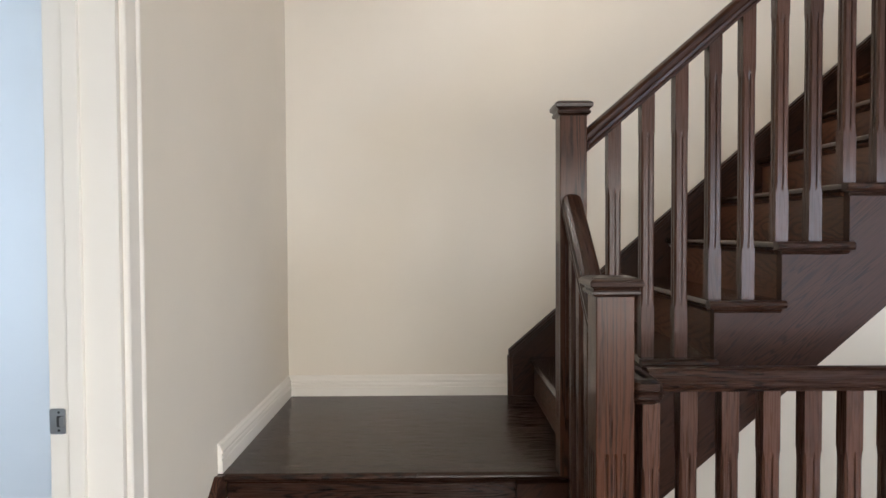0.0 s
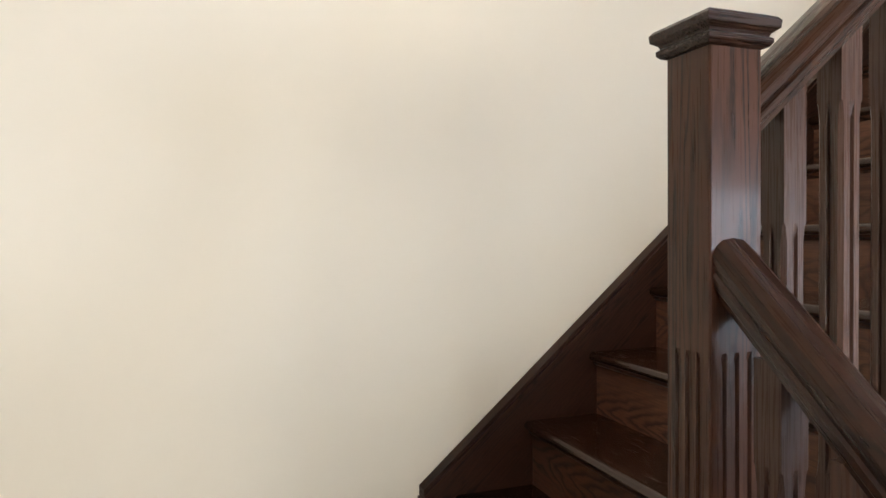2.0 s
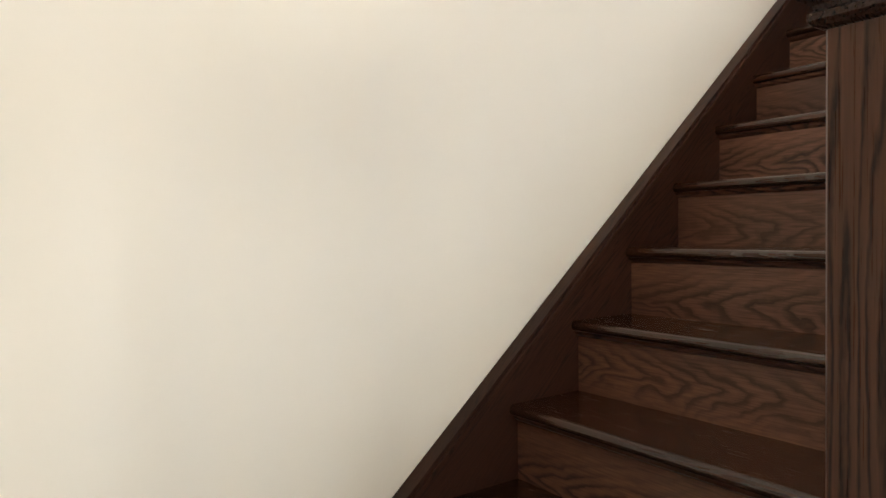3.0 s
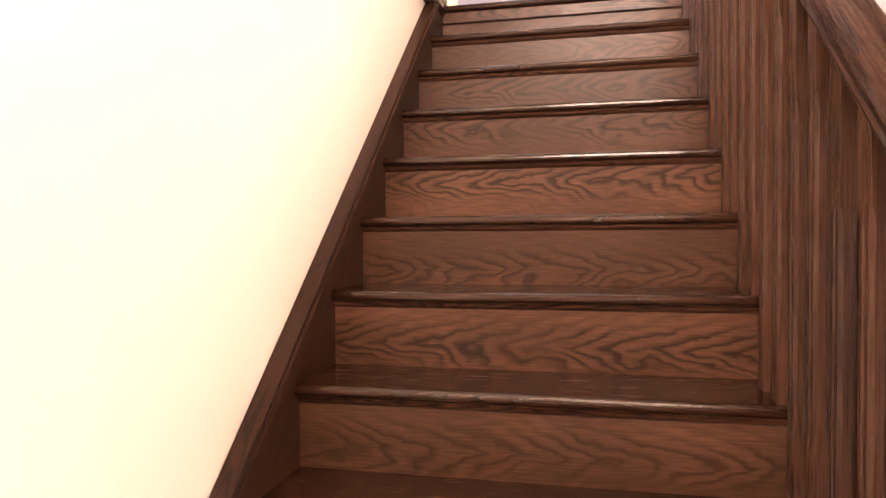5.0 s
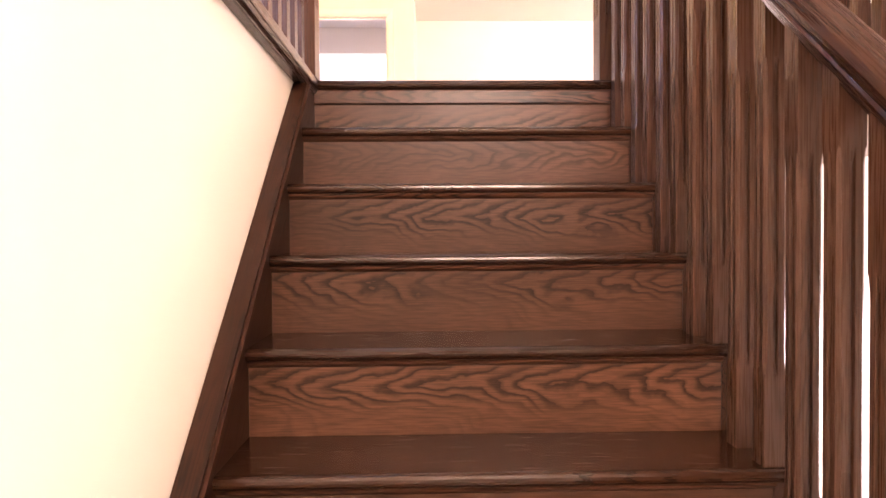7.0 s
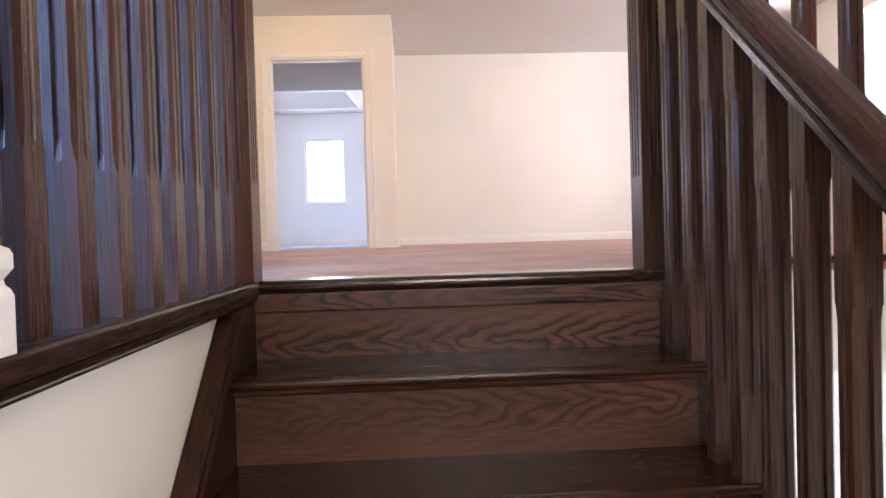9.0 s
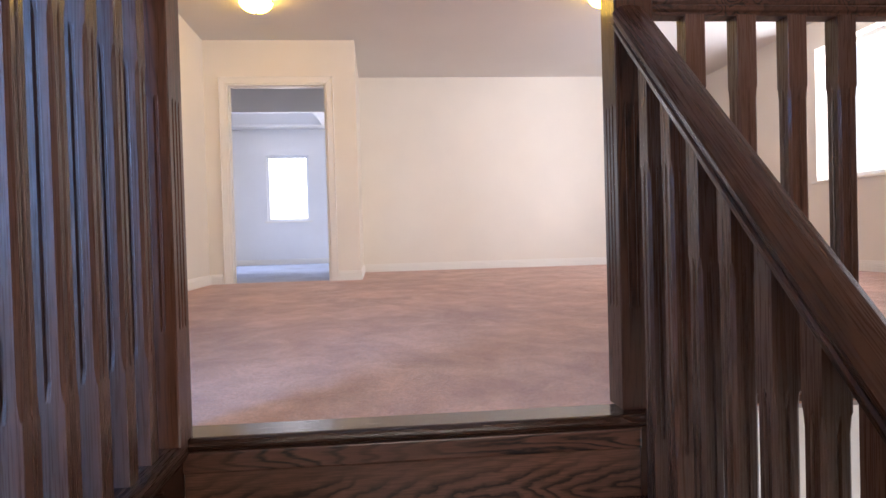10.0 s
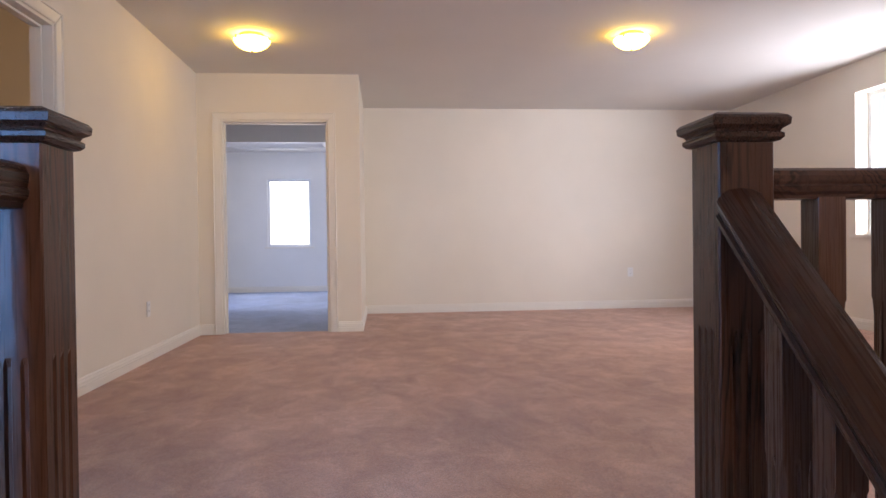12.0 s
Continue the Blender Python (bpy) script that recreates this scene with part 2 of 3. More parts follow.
    ln.new(fig.outputs[2], bump.inputs["Height"]); ln.new(bump.outputs[0], b.inputs["Normal"])
    return m


WRISER = flat_sawn("flat_sawn_riser_oak", 1.0)


def paint(name, color, rough=0.6, dapple=0.03, bumpy=0.12, scale=260):
    m, t, b, ns, ln = nodes_of(name)
    tc = ns.new("ShaderNodeTexCoord")
    n1 = ns.new("ShaderNodeTexNoise"); n1.inputs["Scale"].default_value = 1.4; n1.inputs["Detail"].default_value = 4
    n2 = ns.new("ShaderNodeTexNoise"); n2.inputs["Scale"].default_value = scale; n2.inputs["Detail"].default_value = 2
    ln.new(tc.outputs["Object"], n1.inputs[0]); ln.new(tc.outputs["Object"], n2.inputs[0])
    lo, hi = tuple(c * (1 - dapple) for c in color), tuple(min(1, c * (1 + dapple)) for c in color)
    r = ramp(ns, [(0.3, lo), (0.7, hi)]); ln.new(n1.outputs[0], r.inputs[0]); ln.new(r.outputs[0], b.inputs["Base Color"])
    b.inputs["Roughness"].default_value = rough
    bump = ns.new("ShaderNodeBump"); bump.inputs["Strength"].default_value = bumpy; bump.inputs["Distance"].default_value = 0.0006
    ln.new(n2.outputs[0], bump.inputs["Height"]); ln.new(bump.outputs[0], b.inputs["Normal"])
    return m


CREAM = paint("cream_wall_paint", (0.785, 0.72, 0.612))
WHITEP = paint("white_ceiling_paint", (0.70, 0.68, 0.65), 0.8, 0.02, 0.3, 120)
TRIM = paint("white_trim_paint", (0.81, 0.765, 0.685), 0.35, 0.015, 0.03)
PALE = paint("pale_room_paint", (0.80, 0.785, 0.76))


def carpet_material(name, dark, middle, light):
    m, t, b, ns, ln = nodes_of(name)
    tc = ns.new("ShaderNodeTexCoord")
    def noise_at(scale, detail, dist=0.0, sx=1.0):
        n = ns.new("ShaderNodeTexNoise"); n.inputs["Scale"].default_value = scale; n.inputs["Detail"].default_value = detail; n.inputs["Distortion"].default_value = dist
        mp = ns.new("ShaderNodeMapping"); mp.inputs["Scale"].default_value = (sx, 1, 1); n.inputs["Roughness"].default_value = 0.62
        ln.new(tc.outputs["Object"], mp.inputs[0]); ln.new(mp.outputs[0], n.inputs[0]); return n
    marks, brushed, tuft, fine = noise_at(1.5, 4, 0.5, 0.8), noise_at(5.5, 7, 0.5, 0.8), noise_at(150, 3), noise_at(600, 2)
    r = ramp(ns, [(0.34, dark), (0.5, middle), (0.64, light)]); ln.new(brushed.outputs[0], r.inputs[0])
    r0 = ramp(ns, [(0.38, (0.86, 0.85, 0.85)), (0.60, (1.06, 1.06, 1.06))]); ln.new(marks.outputs[0], r0.inputs[0])
    base = ns.new("ShaderNodeMix"); base.data_type = "RGBA"; base.blend_type = "MULTIPLY"; base.inputs[0].default_value = 1.0
    ln.new(r.outputs[0], base.inputs[6]); ln.new(r0.outputs[0], base.inputs[7])
    r2 = ramp(ns, [(0.3, (0.62, 0.62, 0.62)), (0.7, (1.18, 1.18, 1.18))]); ln.new(tuft.outputs[0], r2.inputs[0])
    mix = ns.new("ShaderNodeMix"); mix.data_type = "RGBA"; mix.blend_type = "MULTIPLY"; mix.inputs[0].default_value = 0.8
    ln.new(base.outputs[2], mix.inputs[6]); ln.new(r2.outputs[0], mix.inputs[7]); ln.new(mix.outputs[2], b.inputs["Base Color"])
    b.inputs["Roughness"].default_value = 0.95
    b.inputs["Sheen Weight"].default_value, b.inputs["Sheen Roughness"].default_value = 0.25, 0.5
    add = ns.new("ShaderNodeMath"); ln.new(tuft.outputs[0], add.inputs[0]); ln.new(fine.outputs[0], add.inputs[1])
    bump = ns.new("ShaderNodeBump"); bump.inputs["Strength"].default_value = 0.7; bump.inputs["Distance"].default_value = 0.004
    ln.new(add.outputs[0], bump.inputs["Height"])
    bump2 = ns.new("ShaderNodeBump"); bump2.inputs["Strength"].default_value = 0.25; bump2.inputs["Distance"].default_value = 0.008
    ln.new(brushed.outputs[0], bump2.inputs["Height"]); ln.new(bump.outputs[0], bump2.inputs["Normal"]); ln.new(bump2.outputs[0], b.inputs["Normal"])
    return m


CARPET = carpet_material("blush_carpet", (0.475, 0.268, 0.194), (0.56, 0.327, 0.238), (0.66, 0.405, 0.302))
# The blue skylight on the bedroom floor is put into this carpet's colour.
CARPET_BED = carpet_material("skylight_tinted_carpet", (0.25, 0.31, 0.46), (0.30, 0.37, 0.54), (0.36, 0.43, 0.60))


def plain(name, color, rough=0.4, metal=0.0, emit=None, strength=0.0):
    m, t, b, ns, ln = nodes_of(name)
    b.inputs["Base Color"].default_value = (*color, 1)
    b.inputs["Roughness"].default_value, b.inputs["Metallic"].default_value = rough, metal
    if emit:
        b.inputs["Emission Color"].default_value, b.inputs["Emission Strength"].default_value = (*emit, 1), strength
    return m


NICKEL = plain("brushed_nickel", (0.45, 0.44, 0.43), 0.35, 1.0)
BRASS = plain("aged_brass", (0.55, 0.40, 0.20), 0.35, 1.0)
VINYL = plain("white_vinyl", (0.82, 0.83, 0.84), 0.35)
PLASTIC = plain("white_plastic", (0.8, 0.79, 0.76), 0.4)
DARK = plain("dark_slot", (0.03, 0.03, 0.03), 0.6)
BOWL = plain("lit_frosted_glass", (0.9, 0.85, 0.7), 0.5, 0.0, (1.0, 0.60, 0.07), 52.0)
GLASS = bpy.data.materials.new("window_glass")
GLASS.use_nodes = True
gb = GLASS.node_tree.nodes["Principled BSDF"]
gb.inputs["Transmission Weight"].default_value, gb.inputs["Roughness"].default_value, gb.inputs["IOR"].default_value = 1.0, 0.0, 1.02


# ---- builders ----
def done(name, bm, mat, parent=None, label="", smooth=False):
    me = bpy.data.meshes.new(name)
    bmesh.ops.recalc_face_normals(bm, faces=bm.faces)
    bm.to_mesh(me)
    bm.free()
    me.materials.append(mat)
    if smooth:
        for p in me.polygons:
            p.use_smooth = True
    ob = new(name, me)
    if parent:
        ob.parent = parent
    if label:
        ob["label"] = label
    return ob


def part(name, bm, mat, parent, label="", smooth=False):
    return done(name, bm, mat, parent, label, smooth)


def thing(name, label, category, at=(0, 0, 0), group="", kind=""):
    return tagged(new(name), label, category, group, kind)


def box(x0, x1, y0, y1, z0, z1, bevel=0.0, bm=None):
    bm = bm or bmesh.new()
    vs = [bm.verts.new((x, y, z)) for x in (x0, x1) for y in (y0, y1) for z in (z0, z1)]
    fs = [bm.faces.new([vs[i] for i in f]) for f in ((0, 1, 3, 2), (4, 6, 7, 5), (0, 4, 5, 1), (2, 3, 7, 6), (0, 2, 6, 4), (1, 5, 7, 3))]
    if bevel:
        es = {e for f in fs for e in f.edges}
        bmesh.ops.bevel(bm, geom=list(es), offset=bevel, segments=2, affect="EDGES", profile=0.6)
    return bm


def prism(outline, axis, a, b, bm=None):
    """A closed outline swept along an axis from a to b; the outline lies in the other two axes, in their order."""
    bm = bm or bmesh.new()
    def put(u, v, w):
        return ((w, u, v), (u, w, v), (u, v, w))[axis]
    lo = [bm.verts.new(put(u, v, a)) for u, v in outline]
    hi = [bm.verts.new(put(u, v, b)) for u, v in outline]
    n = len(outline)
    for i in range(n):
        bm.faces.new((lo[i], lo[(i + 1) % n], hi[(i + 1) % n], hi[i]))
    bm.faces.new(lo[::-1])
    bm.faces.new(hi)
    return bm


def loft(sections, bm=None):
    bm = bm or bmesh.new()
    rows = [[bm.verts.new(p) for p in s] for s in sections]
    n = len(rows[0])
    for r, s in zip(rows, rows[1:]):
        for i in range(n):
            bm.faces.new((r[i], r[(i + 1) % n], s[(i + 1) % n], s[i]))
    bm.faces.new(rows[0][::-1])
    bm.faces.new(rows[-1])
    return bm


def slab(axis, c0, c1, u0, u1, v0, v1, holes=()):
    """A wall or floor c0..c1 thick across the axis, with rectangular holes (u0, u1, v0, v1) right through it."""
    bm = bmesh.new()
    us = sorted({u0, u1, *[min(max(h[i], u0), u1) for h in holes for i in (0, 1)]})
    vs = sorted({v0, v1, *[min(max(h[i], v0), v1) for h in holes for i in (2, 3)]})
    solid = lambda i, j: 0 <= i < len(us) - 1 and 0 <= j < len(vs) - 1 and not any(
        h[0] < (us[i] + us[i + 1]) / 2 < h[1] and h[2] < (vs[j] + vs[j + 1]) / 2 < h[3] for h in holes)
    memo = {}
    def vert(u, v, c):
        k = (u, v, c)
        if k not in memo:
            memo[k] = bm.verts.new(((c, u, v), (u, c, v), (u, v, c))[axis])
        return memo[k]
    for i in range(len(us) - 1):
        for j in range(len(vs) - 1):
            if not solid(i, j):
                continue
            q = ((us[i], vs[j]), (us[i + 1], vs[j]), (us[i + 1], vs[j + 1]), (us[i], vs[j + 1]))
            for c in (c0, c1):
                bm.faces.new([vert(u, v, c) for u, v in q])
            for k, (di, dj) in enumerate(((0, -1), (1, 0), (0, 1), (-1, 0))):
                if not solid(i + di, j + dj):
                    a, b = q[k], q[(k + 1) % 4]
                    bm.faces.new((vert(*a, c0), vert(*b, c0), vert(*b, c1), vert(*a, c1)))
    return bm


def structure(name, bm, mat, label, category):
    return tagged(done(name, bm, mat), label, category, kind="structure")


# ---- setting: walls, floors, ceilings ----
T = 0.12
DOORW = (-2.52, -1.69)
structure("wall_stair", slab(1, 0, T, WEST - 0.2, 2.08, -2.3, CEIL), CREAM, "tall cream painted wall rising beside the stair flight", "wall")
structure("wall_stair_low", slab(1, 0, T, 2.08, 9.0, -2.3, 2.441), CREAM, "cream painted wall under the loft guard rail", "wall")
structure("wall_west", slab(0, WEST - 0.168, WEST, -5.1, 0, -2.3, CEIL, [(DOORW[0], DOORW[1], LOW - 0.01, LOW + 2.06), (-1.4, -0.3, 3.0, 4.3)]), CREAM, "cream painted wall beside the landing with a doorway", "wall")
structure("wall_south", slab(1, -5.16, -4.95, WEST, 10.52, -2.3, CEIL, [(6.4, 8.12, 3.36, 4.70), (0.3, 2.1, 3.36, 4.72), (3.5, 5.2, 3.36, 4.70), (-0.2, 2.2, -0.15, 1.6), (2.5, 4.7, -0.15, 1.6)]), CREAM, "cream painted outer wall with tall windows", "wall")
structure("wall_loft_far", slab(0, 10.4, 10.52, -4.95, -0.27, UP - 0.3, CEIL), CREAM, "plain cream wall at the far end of the loft", "wall")
structure("wall_loft_door", slab(0, 8.77, 8.91, -0.27, 1.28, UP - 0.3, CEIL, [(0.038, 1.055, UP - 0.01, 4.535)]), CREAM, "cream wall with a cased doorway to the bedroom", "wall")
structure("wall_loft_return", slab(1, -0.27, -0.15, 8.91, 10.52, UP - 0.3, CEIL), CREAM, "short cream wall returning beside the bedroom doorway", "wall")
structure("wall_loft_north", slab(1, 1.28, 1.40, -1.0, 8.87, UP - 0.3, CEIL, [(5.10, 5.97, UP - 0.01, 4.545), (0.0, 1.7, 2.8, 4.3)]), CREAM, "cream painted loft wall with an open doorway", "wall")
structure("wall_hall_end", slab(0, -1.0, -0.885, T, 1.28, UP - 0.3, CEIL), CREAM, "cream wall closing the upper hallway", "wall")
structure("wall_low_east", slab(0, 5.2, 5.32, -4.95, 0, -2.3, SLAB), CREAM, "cream wall closing the lower hall", "wall")
structure("wall_side_room_north", slab(1, -0.06, 0.06, -4.2, WEST - 0.168, LOW, SLAB), PALE, "pale wall of the bright side room", "wall")
structure("wall_side_room_west", slab(0, -4.32, -4.2, -4.0, 0.32, LOW, SLAB, [(-1.6, -0.2, -0.1, 1.4)]), PALE, "pale wall of the bright side room", "wall")
structure("wall_side_room_south", slab(1, -4.12, -4.0, -4.32, WEST - 0.168, LOW, SLAB), PALE, "pale wall of the side room", "wall")
structure("floor_side_room", slab(2, LOW - 0.2, LOW, -4.32, WEST - 0.168, -4.12, 0.32), WX, "dark wood floor of the side room", "floor")
structure("ceiling_side_room", slab(2, SLAB, SLAB + 0.1, -4.32, WEST - 0.168, -4.12, 0.32), WHITEP, "white ceiling of the side room", "ceiling")
structure("floor_lower_hall", slab(2, LOW - 0.2, LOW, WEST - 0.168, 5.2, -4.95, -1.05, [(0.50, 5.2, -1.42, -1.05)]), WX, "dark stained wood floor of the lower hall", "floor")
structure("floor_basement", slab(2, -2.3, -2.2, WEST, 5.2, -1.5, 0), CREAM, "pale floor at the foot of the lower stairwell", "floor")
structure("wall_basement", slab(1, -1.54, -1.42, 0.5, 5.2, -2.2, LOW - 0.2), CREAM, "cream wall of the lower stairwell", "wall")
structure("floor_loft", slab(2, UP - 0.02, UP, WEST, 14.46, -4.95, 2.6, [(WEST, XTOP + 0.108, WELL, T), (8.845, 10.4, -0.2, 2.6), (10.4, 14.46, -4.95, 2.6), (WEST, 8.87, 1.28, 2.6)]), CARPET, "blush pink wall-to-wall carpet with brushed pile", "carpet")
structure("floor_bedroom", slab(2, UP - 0.02, UP, 8.845, 14.46, -2.0, 2.6, [(8.845, 10.4, -2.0, -0.2)]), CARPET_BED, "bedroom carpet beyond the doorway with blue skylight put into its colour", "carpet")
structure("ceiling_lower_hall", slab(2, SLAB, UP - 0.02, WEST, 14.46, -4.95, 2.6, [(WEST, XTOP + 0.07, WELL, T), (10.52, 14.46, -4.95, -2.0), (WEST, 8.87, 1.28, 2.6)]), WHITEP, "white plaster ceiling and edge under the loft floor", "ceiling")
structure("ceiling_loft", slab(2, CEIL, CEIL + 0.1, WEST - 0.31, 10.52, -5.16, 1.4), WHITEP, "smooth white loft ceiling", "ceiling")

# bedroom beyond the doorway
structure("wall_bed_window", slab(0, 14.46, 14.58, -2.0, 2.6, UP - 0.3, 5.4, [(0.803, 1.58, 3.286, 4.51)]), PALE, "pale bedroom wall with one window", "wall")
structure("wall_bed_north", slab(1, 2.6, 2.72, 8.87, 14.58, UP - 0.3, 5.4, [(11.6, 13.0, 3.2, 4.5)]), PALE, "pale bedroom side wall", "wall")
structure("wall_bed_south", slab(1, -2.12, -2.0, 10.52, 14.58, UP - 0.3, 5.4, [(11.8, 13.4, 3.3, 4.55)]), PALE, "pale bedroom side wall with an added window", "wall")
structure("wall_bed_inner", slab(0, 8.75, 8.87, 1.4, 2.72, UP - 0.3, 5.4), PALE, "pale bedroom wall beside the doorway", "wall")
structure("ceiling_bed_entry", slab(2, 5.0, 5.1, 8.91, 10.75, -0.15, 2.6), WHITEP, "white ceiling of the short passage inside the bedroom door", "ceiling")
tray = slab(2, 5.0, 5.03, 10.85, 14.46, -2.0, 2.6, [(11.75, 14.05, 0.5, 2.2)])
loft([[(11.75, 0.5, 5.03), (14.05, 0.5, 5.03), (14.05, 2.2, 5.03), (11.75, 2.2, 5.03)], [(12.0, 0.75, 5.3), (13.8, 0.75, 5.3), (13.8, 1.95, 5.3), (12.0, 1.95, 5.3)]], tray)
tray.faces.ensure_lookup_table()
low = [f for f in tray.faces if len(f.verts) == 4 and all(abs(v.co.z - 5.03) < 1e-4 for v in f.verts) and abs(f.calc_center_median().x - 12.9) < 0.01 and f.calc_area() > 2]
bmesh.ops.delete(tray, geom=low, context="FACES")
structure("wall_bed_header", slab(0, 10.75, 10.85, -0.15, 2.6, 4.62, 5.1), PALE, "pale header across the end of the bedroom passage", "wall")
structure("ceiling_bed", tray, WHITEP, "white tray ceiling with sloped edges", "ceiling")
# room behind the open loft doorway
structure("wall_closet", slab(1, 2.9, 3.0, 4.0, 7.0, UP, CEIL), CREAM, "cream wall of the room behind the loft doorway", "wall")
structure("wall_closet_side", slab(0, 7.0, 7.1, 1.4, 3.0, UP, CEIL), CREAM, "cream side wall behind the loft doorway", "wall")
structure("wall_closet_end", slab(0, 3.9, 4.0, 1.4, 3.0, UP, CEIL), CREAM, "cream end wall behind the loft doorway", "wall")
structure("floor_closet", slab(2, UP - 0.1, UP, 3.9, 7.1, 1.28, 3.0), CARPET, "blush carpet behind the loft doorway", "carpet")
structure("ceiling_closet", slab(2, CEIL, CEIL + 0.1, 3.9, 7.1, 1.4, 3.0), WHITEP, "white ceiling behind the loft doorway", "ceiling")


# ---- trim: baseboards, casings ----
BASE = [(0, 0), (0.016, 0), (0.016, 0.046), (0.0125, 0.049), (0.0125, 0.054), (0.0155, 0.057), (0.0145, 0.066), (0.0115, 0.069), (0.0115, 0.073), (0.0165, 0.075), (0.0165, 0.082), (0.0125, 0.087), (0.0095, 0.094), (0.0095, 0.100), (0.006, 0.108), (0, 0.110)]


def baseboard(axis, at, side, a, b, z, label):
    """Runs along axis 0 or 1 from a to b on the wall face at; side is the way that the room lies."""
    outline = [(at + side * u, z + v * 0.91) for u, v in BASE]
    return tagged(done("baseboard", prism(outline, axis, a, b), TRIM), label, "baseboard", kind="structure")


W_LBL = "white moulded baseboard along the wall"
baseboard(0, 0, -1, WEST, 0.377, 0, W_LBL)
baseboard(1, WEST, 1, -1.05, -0.017, 0, W_LBL)
baseboard(0, 1.28, -1, -0.885, 5.02, UP, W_LBL)
baseboard(0, 1.28, -1, 6.05, 8.77, UP, W_LBL)
baseboard(1, 8.77, -1, -0.27, -0.045, UP, W_LBL)
baseboard(1, 8.77, -1, 1.14, 1.264, UP, W_LBL)
baseboard(0, -0.27, -1, 8.754, 10.4, UP, W_LBL)
baseboard(1, 10.4, -1, -4.95, -0.286, UP, W_LBL)
baseboard(0, -4.95, 1, WEST, 10.384, UP, W_LBL)
baseboard(1, 14.46, -1, -2.0, 2.6, UP, W_LBL)
baseboard(0, 2.6, -1, 8.87, 14.444, UP, W_LBL)
baseboard(0, -0.06, -1, -4.2, WEST - 0.168, LOW, W_LBL)
baseboard(1, WEST, 1, -4.95, DOORW[0] - 0.07, LOW, W_LBL)

CASE = [(0, 0), (0, 0.009), (0.004, 0.013), (0.008, 0.0105), (0.013, 0.0115), (0.056, 0.0135), (0.058, 0.011), (0.061, 0.011), (0.063, 0.017), (0.067, 0.0195), (0.071, 0.018), (0.072, 0.0)]


def cased_door(name, axis, face, side, u0, u1, z0, z1, depth, label):
    """Casing, jambs and stop round an opening u0..u1 in a wall across the axis, whose room face lies at face."""
    th = tagged(new(name), label, "door frame", kind="structure")
    def bar(edge, grow, a, b, upright):
        # a bar of casing whose inner edge lies at edge; mitred ends at a and b
        bm = bmesh.new()
        rows = []
        for end, lean in ((a, -1), (b, 1)):
            row = []
            for u, v in CASE:
                along = end if (upright and end == z0) else end + lean * u
                across = edge + grow * u
                c = face + side * v
                p, q = (across, along) if upright else (along, across)
                row.append(bm.verts.new((c, p, q) if axis == 0 else (p, c, q)))
            rows.append(row)
        n = len(CASE)
        for i in range(n):
            bm.faces.new((rows[0][i], rows[0][(i + 1) % n], rows[1][(i + 1) % n], rows[1][i]))
        bm.faces.new(rows[0]); bm.faces.new(rows[1][::-1])
        return bm
    part("casing", bar(u0 - 0.004, -1, z0, z1, True), TRIM, th)
    part("casing", bar(u1 + 0.004, 1, z0, z1, True), TRIM, th)
    part("casing", bar(z1 + 0.004, 1, u0, u1, False), TRIM, th)
    back = face - side * depth
    lo, hi = min(face, back), max(face, back)
    mid = face - side * depth * 0.60
    def jamb(a0, a1, c0, c1, b0, b1):
        return box(*((c0, c1, a0, a1) if axis == 0 else (a0, a1, c0, c1)), b0, b1, 0.0015)
    part("jamb", jamb(u0 - 0.003, u0 + 0.014, lo, hi, z0, z1), TRIM, th)
    part("jamb", jamb(u1 - 0.014, u1 + 0.003, lo, hi, z0, z1), TRIM, th)
    part("head_jamb", jamb(u0 + 0.014, u1 - 0.014, lo, hi, z1 - 0.014, z1 + 0.003), TRIM, th)
    part("door_stop", jamb(u0 + 0.014, u0 + 0.026, mid - 0.018, mid + 0.018, z0, z1 - 0.014), TRIM, th)
    part("door_stop", jamb(u1 - 0.026, u1 - 0.014, mid - 0.018, mid + 0.018, z0, z1 - 0.014), TRIM, th)
    part("door_stop", jamb(u0 + 0.026, u1 - 0.026, mid - 0.018, mid + 0.018, z1 - 0.026, z1 - 0.014), TRIM, th)
    return th


frame_low = cased_door("door_1", 0, WEST, 1, DOORW[0], DOORW[1], LOW, LOW + 2.06, 0.168, "white painted door frame beside the landing steps")
PX, PZ, PY = WEST - 0.149, 0.365, DOORW[1] - 0.014


def flat_plate(half_w, half_h, round_by, y0, y1, cx=0.0, cz=0.0):
    """A thin upright plate with rounded corners on the jamb."""
    pts = []
    for sx, sz, a0 in ((1, 1, 0), (-1, 1, 90), (-1, -1, 180), (1, -1, 270)):
        pts += [(PX + cx + sx * (half_w - round_by) + round_by * math.cos(radians(a0 + 22.5 * i)),
                 PZ + cz + sz * (half_h - round_by) + round_by * math.sin(radians(a0 + 22.5 * i))) for i in range(5)]
    return prism(pts, 1, y0, y1)


sp = part("strike_plate", flat_plate(0.0185, 0.030, 0.006, PY - 0.0022, PY), NICKEL, frame_low, "small brushed nickel strike plate")
part("latch_hole", flat_plate(0.008, 0.013, 0.003, PY - 0.0030, PY - 0.0023, 0.006), DARK, sp)
part("latch_lip", flat_plate(0.005, 0.012, 0.0045, PY - 0.0065, PY - 0.0031, 0.011), NICKEL, sp, "curved bright lip of the strike plate")
for dz in (-0.021, 0.021):
    part("screw", flat_plate(0.003, 0.003, 0.0029, PY - 0.0030, PY - 0.0023, 0.003, dz), DARK, sp)
cased_door("door_2", 0, 8.77, -1, 0.038, 1.055, UP, 4.535, 0.14, "cream white door frame to the bedroom")
